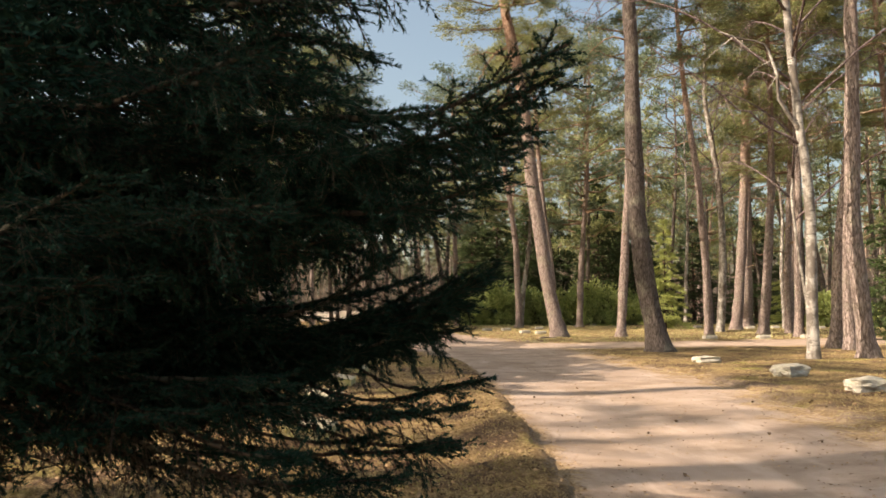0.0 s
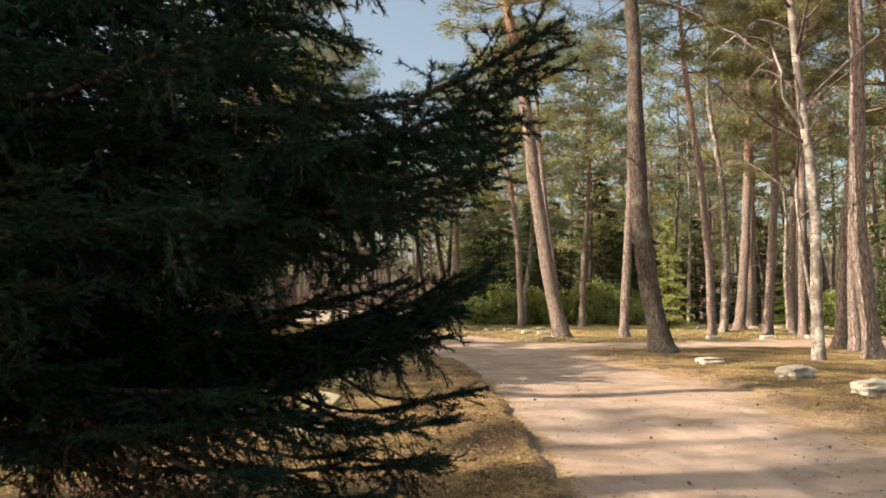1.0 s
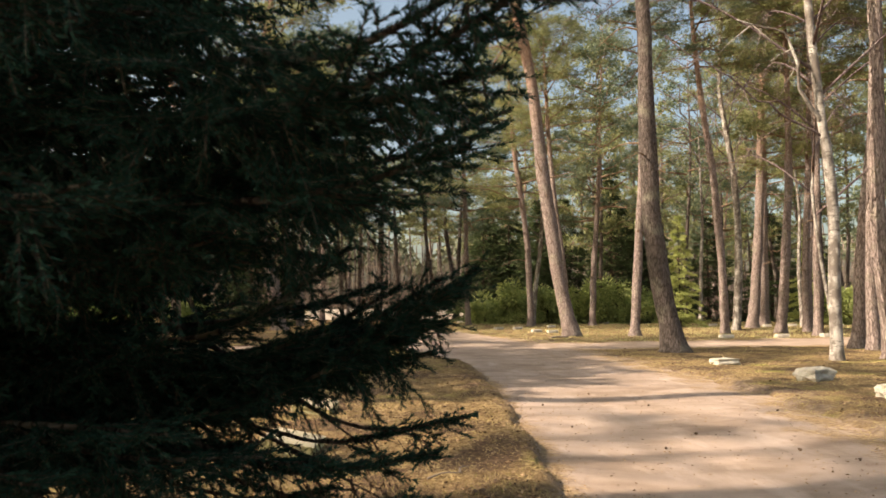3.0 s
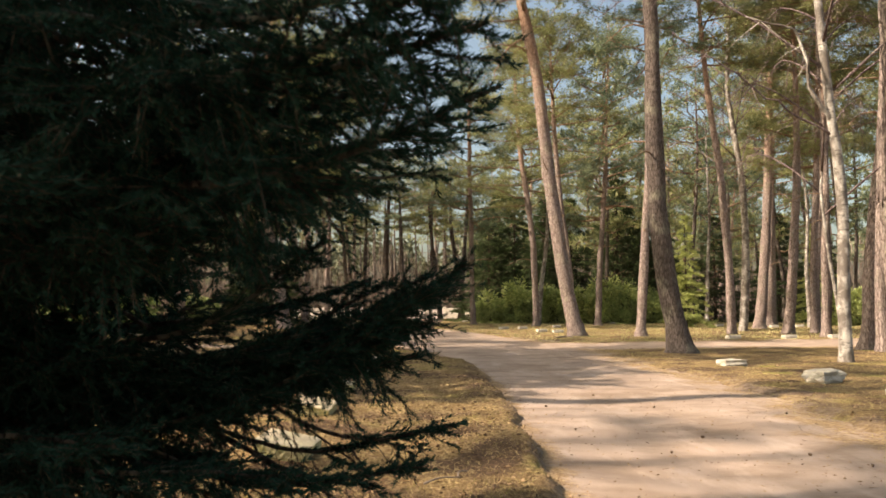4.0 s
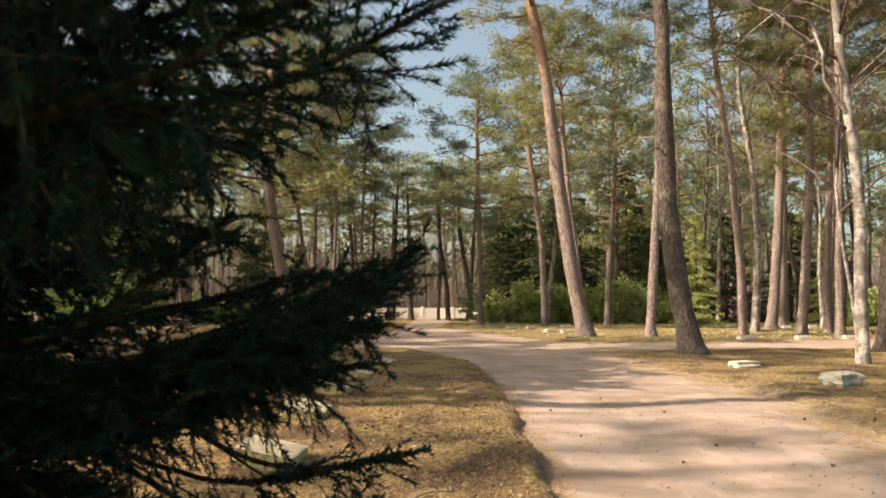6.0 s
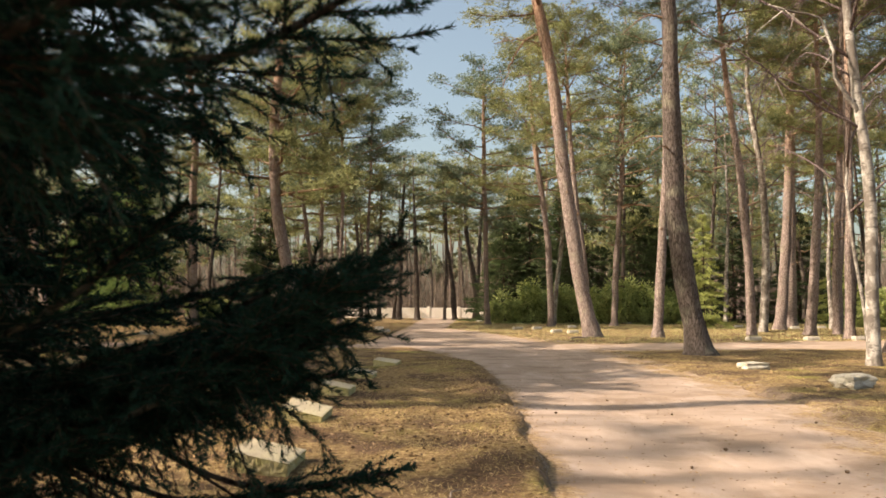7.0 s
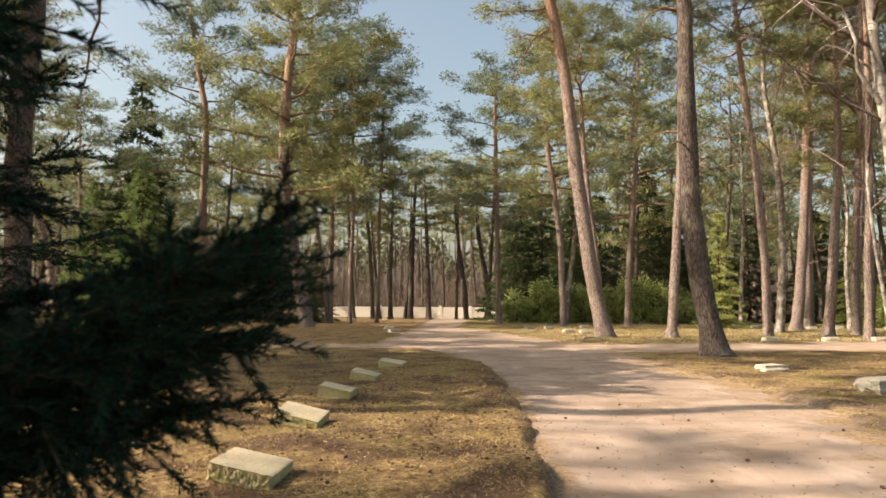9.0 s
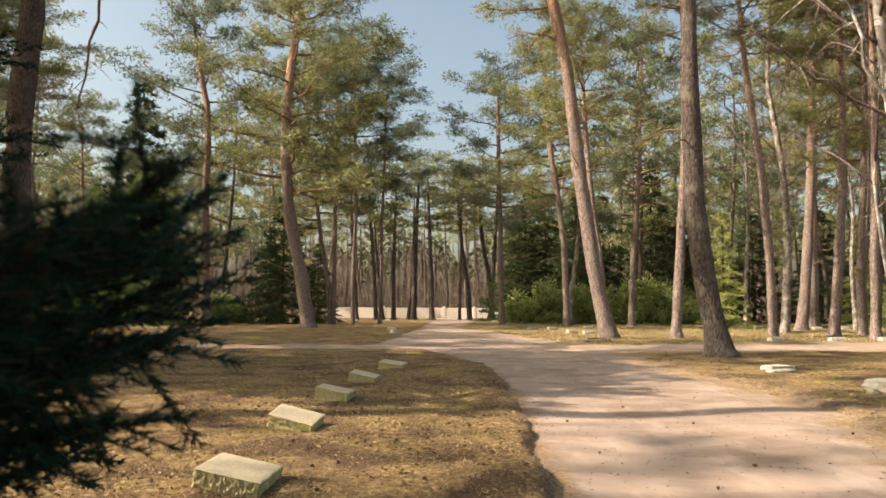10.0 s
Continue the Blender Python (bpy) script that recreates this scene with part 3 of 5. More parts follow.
pine(-7.3, 43.5, 0.12, 0.09, [(0, 0), (-0.05, 3), (0.1, 6), (0.05, 9)], 17.5, 7.5, 1.35, 3)
pine(-6.3, 47.0, 0.11, 0.08, [(0, 0), (0.1, 3), (0.05, 6), (0.2, 9)], 16.5, 8, 1.2, 1)
pine(-14.0, 39.0, 0.23, 0.14, [(0, 0), (-0.16, 3.5), (-0.3, 6.5), (-0.25, 8.6), (-0.2, 10.4), (-0.55, 12.5), (-0.95, 14.2)], 18.5, 6.8, 1.35, 3)
furrowed = pine(-11.0, 19.2, 0.33, 0.29, [(0, 0), (-0.11, 1.47), (-0.12, 2.82), (-0.25, 4.2), (-0.27, 5.59), (-0.15, 6.99), (-0.05, 8.42)], 18, 10, 1.0, 3, BARK_SHADED_GREY,
     label="thick pine trunk, bark darkened as if shaded, deeply furrowed")
limb(furrowed, "dead_branch", [(0, 0, 9.6), (1.0, -0.2, 9.8), (1.85, -0.3, 8.6), (1.6, -0.3, 7.0), (1.35, -0.3, 5.7)], 0.06, 0.02, BARK_LIMB, 14, 4)
pine(-17.6, 32, 0.18, 0.14, [(0, 0), (-0.45, 2.6), (-0.95, 4.3), (-1.4, 5.5)], 15, 9, 1.0, 2)
pine(10.3, 28.6, 0.16, 0.11, [(0, 0), (-0.01, 1.5), (-0.05, 2.9), (-0.14, 4.3), (-0.25, 5.9), (-0.46, 7.5), (-0.65, 9.2)], 17, 10, 0.9, 0)
pine(14.9, 37.4, 0.26, 0.17, [(0, 0), (0.19, 1.7), (0.38, 3.5), (0.52, 5.4), (0.65, 7.6), (0.82, 10.3)], 18, 8.5, 0.9, 0)
pine(17.5, 42.3, 0.2, 0.15, [(0, 0), (0.1, 2.4), (0.14, 4.8), (0.3, 7.3)], 18, 8.0, 0.95, 0)
pine(12.8, 29.6, 0.2, 0.14, [(0, 0), (0.16, 1.3), (0.28, 2.75), (0.45, 4.4), (0.55, 6.1)], 17, 10, 0.9, 1)
pine(17.0, 36.1, 0.19, 0.15, [(0, 0), (0.07, 2.2), (0.24, 4.2), (0.44, 6.3)], 18, 8.5, 0.85, 0)
pine(12.7, 26.5, 0.15, 0.12, [(0, 0), (0.14, 1.8), (0.16, 3.1), (0.17, 4.9)], 16, 11, 0.8, 2, BARK_SHADED_GREY)
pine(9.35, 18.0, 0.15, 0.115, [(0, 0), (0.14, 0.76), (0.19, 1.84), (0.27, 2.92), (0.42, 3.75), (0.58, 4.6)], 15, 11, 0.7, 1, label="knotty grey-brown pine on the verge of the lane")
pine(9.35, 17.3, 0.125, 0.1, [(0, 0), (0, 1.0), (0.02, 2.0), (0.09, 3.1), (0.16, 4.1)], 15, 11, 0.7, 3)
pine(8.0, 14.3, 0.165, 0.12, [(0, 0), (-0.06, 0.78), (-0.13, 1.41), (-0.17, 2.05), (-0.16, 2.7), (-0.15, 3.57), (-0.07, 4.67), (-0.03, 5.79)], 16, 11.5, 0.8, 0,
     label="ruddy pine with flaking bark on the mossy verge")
pine(14.5, 31.0, 0.16, 0.13, [(0, 0), (-0.02, 1.6), (0.08, 3.5), (0.26, 5.9)], 17, 6.5, 1.0, 0)
pine(12.5, 26.1, 0.14, 0.11, [(0, 0), (0.02, 1.5), (0.08, 3.1), (0.19, 5.1)], 16, 10.5, 0.7, 2)
pine(20.1, 48, 0.22, 0.17, [(0, 0), (0.05, 2.8), (0.15, 5.8)], 18, 8, 1.2, 1)
pine(-21.4, 40, 0.17, 0.12, [(0, 0), (0.1, 3), (0, 6)], 12.5, 4.5, 1.1, 1)
pine(16.5, 27.0, 0.18, 0.13, [(0, 0), (0.1, 3), (0.1, 6)], 17, 8, 1.0, 0)
pine(21.5, 34.0, 0.2, 0.14, [(0, 0), (-0.1, 3), (0.1, 6)], 17, 8, 1.1, 2)
# pines out of view on the sunny side, added so their shadows cross the road, bank and trunks
for x, y, h, crown, spread, k in ((-13.5, 10.0, 12.3, 6.3, 1.1, 2), (-11.5, 9.0, 10.8, 5.2, 1.1, 3),
                                  (-12.2, 11.0, 11.2, 5, 1.2, 1), (-15.5, 11.8, 20, 14, 1.15, 1), (-9.0, -5.0, 15, 6, 1.2, 2), (-12.5, -4.15, 17, 7, 1.2, 0),
                                  (-20.0, 22.0, 17, 7, 1.1, 0), (-17.5, 17.3, 15, 4.0, 1.15, 2), (-17.0, -4.0, 18, 7, 1.3, 3), (-7.5, -2.3, 15, 7, 1.1, 1),
                                  (-13.8, 13.0, 13, 5.0, 1.2, 0), (-21.5, 21.0, 17, 7, 1.3, 2), (-19.5, 25.5, 17, 8, 1.2, 1), (-24.0, 26.5, 18, 7, 1.3, 0), (-22.5, 31.0, 17, 8, 1.2, 3)):
    pine(x, y, 0.2, 0.15, [(0, 0), (0.05, 3), (0.1, 6)], h, crown, spread, k)
pine(-9.5, 1.86, 0.23, 0.20, [(0, 0), (0.03, 4), (0.06, 8), (0.05, 11.5)], 18, 12.5, 0.8, 0)
pine(-17.5, 0.9, 0.13, 0.08, [(0, 0), (0.05, 6), (0.1, 12)], 21, 15.5, 0.8, 2, snags=0)
pine(-12.0, 5.3, 0.22, 0.19, [(0, 0), (0.05, 4), (0.05, 8), (0.1, 13.5)], 21, 14.5, 0.9, 1, snags=0)

# the wood behind: pines too many to place one by one
wood_rng = np.random.default_rng(5)
placed = []
count = 0
while count < 100:
    d, a = wood_rng.uniform(50, 105), wood_rng.uniform(-40, 36)
    x, y = d * math.sin(radians(a)), d * math.cos(radians(a))
    if inside_main(np.array(x), np.array(y)) > -1.5 or any((x - u) ** 2 + (y - w) ** 2 < 9 for u, w in placed) or (y < 60 and -13 < x < 3) or (-13 < a < 2 and d < 84):
        continue
    count += 1
    placed.append((x, y))
    open_sky = -8.5 < a < -1.5 or -30 < a < -22
    h = (d * (0.30 if a > -15 else 0.19) if open_sky else wood_rng.uniform(16, 20))
    h = max(10.0, min(h, 19))
    pine(x, y, wood_rng.uniform(0.13, 0.24), 0.12, [(0, 0), (wood_rng.normal() * 0.15, 3), (wood_rng.normal() * 0.3, 6)], h, h * (0.5 if -13 < a < 2 else wood_rng.uniform(0.22, 0.42)),
         wood_rng.uniform(1.0, 1.35), count, BARK_SHADED_GREY if count % 3 else BARK, True, "distant pine in the wood, grey trunk and olive crown", "pines of the far wood")


# ---- birches ----
def birch(x, y, r0, r1, spine, height, seed, branches=16, label=""):
    r = np.random.default_rng(seed)
    tree = tagged(new("birch_tree"), label or "bare birch with white peeling bark and thin twigs", "tree", "birches of the wood")
    tree.location = (x, y, ground_z(x, y))
    pts = [(dx, 0, h) for dx, h in spine]
    while pts[-1][2] < height - 1:
        pts.append((pts[-1][0] + r.normal() * 0.15, pts[-1][1] + r.normal() * 0.15, pts[-1][2] + min(2.0, height - pts[-1][2])))
    p = np.array(pts)
    hh = np.concatenate([[-0.2, 0.0, 0.15, 0.4], np.linspace(0.8, height, 22)])
    q = np.stack([np.interp(hh, p[:, 2], p[:, 0]), np.interp(hh, p[:, 2], p[:, 1]), hh], -1)
    zl = spine[-1][1]
    rad = np.where(hh < zl, r0 + (r1 - r0) * np.clip(hh, 0, zl) / zl, r1 * np.clip((height - hh) / (height - zl), 0.06, 1))
    rad *= 1 + 0.3 * np.exp(-np.clip(hh, 0, 9) / 0.15)
    part("trunk", Geo().add(*tube(q, rad, 12, 0.04)).mesh("trunk", [BIRCH]), tree)
    for i in range(branches):
        h = height * (0.34 + 0.62 * (i + 0.5) / branches)
        s = np.array([np.interp(h, q[:, 2], q[:, 0]), np.interp(h, q[:, 2], q[:, 1]), h])
        a, ln = i * 2.4 + r.uniform(-0.5, 0.5), (height - h) * 0.32 + r.uniform(0.8, 1.8)
        o = np.array([math.cos(a), math.sin(a), 0])
        line = smooth_line([s, s + o * ln * 0.4 + [0, 0, ln * 0.35], s + o * ln * 0.8 + [0, 0, ln * 0.55], s + o * ln * 1.1 + [0, 0, ln * 0.4]], 9)
        g = Geo().add(*tube(line, np.linspace(0.028, 0.007, 9), 5), 0)
        for k in range(13):
            b = line[r.integers(2, 9)]
            dv = unit(o + r.normal(size=3) * 0.8) * r.uniform(0.4, 1.1)
            tl = smooth_line([b, b + dv * 0.6 + [0, 0, 0.1], b + dv - [0, 0, r.uniform(0.1, 0.5)]], 5)
            g.add(*tube(tl, np.linspace(0.008, 0.003, 5), 3), 0)
            for _ in range(3):
                c = tl[r.integers(1, 5)]
                dw = unit(dv + r.normal(size=3) * 0.5 - [0, 0, 0.6]) * r.uniform(0.25, 0.6)
                g.add(*tube(np.array([c, c + dw * 0.5, c + dw - [0, 0, 0.08]]), [0.004, 0.003, 0.002], 3), 0)
        part("bough", g.mesh("bough", [TWIG, BIRCH]), tree)
    return tree


TWIG = bark("birch_twigs", (0.12, 0.09, 0.09), (0.27, 0.205, 0.205), (0.27, 0.205, 0.205), 90, 5)
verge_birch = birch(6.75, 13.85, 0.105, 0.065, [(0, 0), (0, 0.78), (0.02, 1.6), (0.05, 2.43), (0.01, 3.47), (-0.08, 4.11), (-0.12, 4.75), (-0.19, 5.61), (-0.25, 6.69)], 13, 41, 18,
      "bare birch, white bark with scars and painted shade patches, at the verge")
limb(verge_birch, "bough", [(-0.08, 0, 4.1), (-0.5, -0.1, 4.8), (-0.68, -0.1, 5.8), (-1.5, -0.1, 6.0)], 0.04, 0.012, BIRCH, 8, 5)
limb(verge_birch, "bough", [(-0.05, 0, 3.9), (-0.9, -0.1, 4.4), (-1.9, -0.2, 5.0), (-2.9, -0.2, 5.7)], 0.025, 0.008, TWIG, 14, 6)
birch(12.6, 33.5, 0.18, 0.1, [(0, 0), (0.14, 1.6), (0.22, 3.25), (0.23, 4.9), (0.16, 6.6), (-0.1, 8.5), (-0.39, 10.5)], 17, 42, 28)
birch(5.3, 47.5, 0.16, 0.12, [(0, 0), (0.2, 2.5), (0.5, 4.6), (0.65, 6.4)], 13, 43, 12)
birch(8.55, 17.4, 0.045, 0.03, [(0, 0), (-0.08, 1.0), (-0.25, 2.2), (-0.36, 3.5)], 8, 44, 10, "thin young birch leaning beside the lane")
birch(14.6, 44.0, 0.12, 0.08, [(0, 0), (0.1, 3), (0.3, 6)], 15, 45, 16)
birch(18.6, 40.0, 0.12, 0.08, [(0, 0), (-0.1, 3), (0.1, 6)], 15, 46, 16)


# ---- conifers and shrubs ----
def conifer_mesh(name, seed, mat, height=8.0, reach=2.0, whorls=26, per=7, blades=26, size=0.12, width=0.012, flat=0.25):
    """A young spruce or fir: whorls of drooping sprays round a stem."""
    r = np.random.default_rng(seed)
    wood, green = Geo(), Geo()
    wood.add(*tube(np.array([(0, 0, h) for h in np.linspace(-0.1, height * 0.98, 8)]), np.linspace(0.09, 0.01, 8) * height / 8, 7))
    P, D = [], []
    for i in range(whorls):
        k = (i + r.uniform(0, 0.8)) / whorls
        for j in range(per):
            k = min(0.97, max(0.0, (i + r.uniform(-1.0, 1.6)) / whorls))
            h = height * (0.03 + 0.95 * k)
            ln = reach * (1 - k) ** 0.85 * r.uniform(0.65, 1.12) + 0.12
            a = 6.283 * (j + r.uniform(0, 0.8)) / per + i
            o = np.array([math.cos(a), math.sin(a), 0])
            line = smooth_line([np.array([0, 0, h]), np.array([0, 0, h - 0.22 * ln]) + o * ln * 0.55, np.array([0, 0, max(0.1, h - r.uniform(0.15, 0.45) * ln)]) + o * ln], 6)
            wood.add(*tube(line, np.linspace(0.02, 0.005, 6), 3))
            n = int(blades * (0.4 + ln))
            t = r.uniform(0.15, 1, n) ** 0.8
            at = np.stack([np.interp(t, np.linspace(0, 1, 6), line[:, c]) for c in range(3)], -1)
            side = np.array([-o[1], o[0], 0])
            at = at + side * (r.uniform(-1, 1, (n, 1)) * (1 - 0.7 * t[:, None]) * 0.42 * ln) - np.array([0, 0, 1]) * r.uniform(0, 0.12, (n, 1)) * flat * 4
            P.append(at)
            D.append(np.tile(o, (n, 1)) + side * r.normal(size=(n, 1)) * 0.7)
    P, D = np.concatenate(P), np.concatenate(D)
    p = np.repeat(P, 5, 0)
    d = unit(np.repeat(unit(D), 5, 0) * 0.9 + unit(r.normal(size=p.shape)) * np.array([1, 1, 0.7]))
    green.add(*spikes(p, d, size * r.uniform(0.7, 1.3, len(p)), width, 1))
    return wood.mesh(name + "_wood", [BARK_TWIG]), green.mesh(name + "_needles", [mat], False)


DARK_A = conifer_mesh("dark_conifer", 61, CONIFER_DARK, 8, 2.2, 26, 8, 10, 0.2, 0.026)
DARK_B = conifer_mesh("dark_conifer", 62, CONIFER_DARK, 8, 2.6, 22, 8, 11, 0.2, 0.026)
LIGHT_A = conifer_mesh("light_conifer", 63, CONIFER_LIGHT, 8, 2.2, 24, 8, 11, 0.2, 0.024)
LIGHT_B = conifer_mesh("young_conifer", 64, CONIFER_PALE, 8, 2.4, 13, 8, 30, 0.2, 0.022, 0.1)


def conifer(x, y, height, meshes, wide=1.0, name="spruce_tree", label="dark spruce with drooping branches reaching the ground"):
    tree = tagged(new(name), label, "tree", "conifers of the undergrowth")
    tree.location = (x, y, ground_z(x, y) - 0.05)
    s = height / 8
    for nm, me in zip(("trunk", "crown"), meshes):
        ob = part(nm, me, tree)
        ob.matrix_basis = Matrix.Rotation(x * 3.1 + y, 4, "Z") @ Matrix.Diagonal((s * wide, s * wide, s, 1))
    return tree


for x, y, h, meshes, wide in ((2.6, 56, 9.0, DARK_A, 1.25), (4.6, 57, 10.0, DARK_B, 1.2), (6.6, 55, 9.0, DARK_A, 1.3), (9.0, 58, 10.0, DARK_B, 1.2), (11.5, 53, 11.5, DARK_A, 1.05), (3.7, 61, 11.0, DARK_B, 1.2), (7.8, 62, 11.5, DARK_A, 1.3), (14.6, 55, 9.5, DARK_B, 1.2),
                              (13.2, 57, 9.0, DARK_B, 1.2), (16.5, 60, 8.0, DARK_A, 1.4), (20.0, 58, 8.5, DARK_B, 1.3), (24.0, 56, 8.5, DARK_A, 1.4), (28, 58, 8, DARK_B, 1.4),
                              (-11.8, 45, 8.0, DARK_B, 1.1), (-13.8, 49, 6.0, DARK_A, 1.2), (-10.8, 50, 5.5, DARK_A, 1.1), (-27, 50, 6.0, DARK_A, 1.2), (14.9, 22.9, 8.5, DARK_A, 1.0), (19.5, 27.0, 9.0, DARK_B, 1.1)):
    conifer(x, y, h, meshes, wide)
conifer(-19.2, 42, 14.5, DARK_A, 0.95, label="slender dark spruce rising above its neighbours")
conifer(-17.0, 38, 9.0, LIGHT_A, 1.0, "fir_tree", "bright green young fir in the sun")
conifer(-20.5, 40, 8.0, LIGHT_A, 1.1, "fir_tree", "bright green young fir in the sun")
conifer(12.2, 40.0, 6.2, LIGHT_B, 0.8, "young_pine", "pale green young pine with airy layers of branches")
conifer(22.0, 46, 6.5, LIGHT_B, 1.0, "young_pine", "pale green young pine with airy layers of branches")


def shrub(x, y, w, h, seed, n=3600):
    r = np.random.default_rng(seed)
    bush = tagged(new("evergreen_shrub"), "dense evergreen shrub with glossy yellow-green leaves", "shrub", "shrubs under the wood's edge")
    bush.location = (x, y, ground_z(x, y))
    lobes = [(r.uniform(-1.0, 1.0) * w, r.uniform(-0.5, 0.5) * w, r.uniform(0.1, 0.78) ** 1.2 * h, r.uniform(0.18, 0.42)) for _ in range(18)]
    P, D, wood = [], [], Geo()
    for lx, ly, lz, k in lobes:
        m = n // 18
        e = unit(r.normal(size=(m, 3)) + [0, 0, 0.25])
        c = np.array([lx, ly, lz])
        P.append(c + e * np.array([w * k, w * k, h * k * 0.7]) * r.uniform(0.5, 1.25, (m, 1)))
        D.append(unit(e + r.normal(size=(m, 3)) * 0.5 - [0, 0, 0.25]))
        wood.add(*tube(smooth_line([(lx * 0.1, ly * 0.1, -0.05), (lx * 0.6, ly * 0.6, lz * 0.6), (lx, ly, lz)], 5), np.linspace(0.035, 0.012, 5), 5))
    P, D = np.concatenate(P), np.concatenate(D)
    P[:, 2] = np.maximum(P[:, 2], 0.05)
    part("stems", wood.mesh("stems", [BARK_TWIG]), bush)
    part("foliage", Geo().add(*leaves(P, D, 0.28, 0.055)).mesh("foliage", [LEAF], False), bush)


for i, (x, y, w, h) in enumerate(((3.1, 50.5, 1.4, 2.6), (4.7, 51, 1.5, 3.1), (6.1, 51.5, 1.3, 2.4), (8.9, 50.5, 1.4, 2.7), (10.4, 50, 1.6, 3.1), (12.0, 50.5, 1.4, 2.8), (13.2, 52, 1.2, 2.4),
                                  (-15.5, 46, 1.4, 1.8), (24, 44, 1.5, 2.2))):
    shrub(x, y, w, h, 300 + i)

# bare thicket under the far wood, and the wood's dark far side
r_t = np.random.default_rng(9)
g = Geo()
for i in range(1900):
    a, d = radians(r_t.uniform(-42, 40)), r_t.uniform(79, 114)
    x, y = d * math.sin(a), d * math.cos(a)
    if inside_main(np.array(x), np.array(y)) > -1.0:
        continue
    h = r_t.uniform(1.2, 8.0)
    lean = r_t.normal(size=2) * 0.12 * h
    line = np.array([(x, y, -0.1), (x + lean[0] * 0.4, y + lean[1] * 0.4, h * 0.5), (x + lean[0], y + lean[1], h)])
    g.add(*tube(line, [0.04, 0.028, 0.01], 3))
    m = 26
    t = r_t.uniform(0.15, 1, m)
    at = line[0] + (line[2] - line[0]) * t[:, None]
    dv = unit(r_t.normal(size=(m, 3)) + [0, 0, 0.7])
    g.add(*spikes(at, dv, r_t.uniform(0.3, 1.1, m), 0.018, 1))
tagged(new("thicket", g.mesh("thicket", [BRUSH], False)), "bare brown twigs of the thicket under far trees", "undergrowth", kind="stuff")
g = Geo()
n = 36000
a, d = np.radians(r_t.uniform(-46, 44, n)), r_t.uniform(112, 150, n)
h = r_t.uniform(0, 1, n) ** 0.8 * (12.5 + 3.0 * np.sin(a * 37) + 2.0 * np.sin(a * 91 + 1))
p = np.stack([d * np.sin(a), d * np.cos(a), h], -1)
low = h < 7.5 + 2.5 * np.sin(a * 53)
d = unit(r_t.normal(size=(n, 3)) + [0, 0, 0.2])
g.add(*leaves(p[~low], d[~low], 1.1, 0.36))
g.add(*leaves(p[low], unit(d[low] * 0.35 + [0, 0, 1]), 2.2, 0.07), 2)
for _ in range(260):
    b, e = radians(r_t.uniform(-46, 44)), r_t.uniform(108, 140)
    x, y = e * math.sin(b), e * math.cos(b)
    g.add(*tube(np.array([(x, y, -0.2), (x + 0.2, y, 6), (x, y, 13)]), [0.2, 0.16, 0.08], 5), 1)
tagged(new("far_woods", g.mesh("far_woods", [FAR_GREEN, BARK_SHADED_GREY, BRUSH], False)), "hazy olive woods closing the far side", "woods", kind="stuff")

# ---- the near spruce ----
TRUNK_X, TRUNK_Y = -2.0, 2.85


def twig_lines(r, p0, dv, length, droop, up):
    """Twigs at p0 along dv, each of four points: they droop by and by and may lift at the end."""
    n = len(p0)
    u = np.array([0, 0.3, 0.65, 1.0])[None, :, None]
    ln = length[:, None, None]
    down = np.array([0, 0, -1.0])
    c = p0[:, None] + dv[:, None] * ln * u + down * droop[:, None, None] * ln * u**1.6 - down * up[:, None, None] * ln * u**3
    return c + r.normal(size=(n, 1, 3)) * 0.03 * ln * u**2


def side_shoots(r, T, lens, gap, rel, least, spread=(32, 50), droop=0.25):
    """Shoots to both sides of the twigs T, shorter towards their ends."""
    num = np.maximum((lens / gap).astype(int), 1)
    idx = np.repeat(np.arange(len(T)), num)
    k = np.arange(len(idx)) - np.repeat(np.cumsum(num) - num, num)
    u = (k + 0.8 + r.uniform(-0.3, 0.3, len(idx))) / (num[idx] + 0.9)
    t = np.clip(u, 0, 0.999) * 2.999
    i, fr = t.astype(int), (t % 1)[:, None]
    at = T[idx, i] * (1 - fr) + T[idx, i + 1] * fr
    td = unit(T[idx, i + 1] - T[idx, i] + 1e-6)
    flat = np.cross(td, np.array([0.05, 0.02, 1.0]))
    weak = np.linalg.norm(flat, axis=1, keepdims=True) < 0.45
    sd = unit(np.where(weak, np.cross(td, unit(r.normal(size=td.shape))), flat)) * np.where(k % 2, 1.0, -1.0)[:, None]
    a = np.radians(r.uniform(*spread, len(idx)))[:, None]
    dv = unit(td * np.cos(a) + sd * np.sin(a) + r.normal(size=td.shape) * 0.12)
    length = (lens[idx] * rel * (1 - u) + least) * r.uniform(0.65, 1.25, len(idx))
    return twig_lines(r, at, dv, length, droop * r.uniform(0.2, 1.6, len(idx)), np.full(len(idx), 0.08))


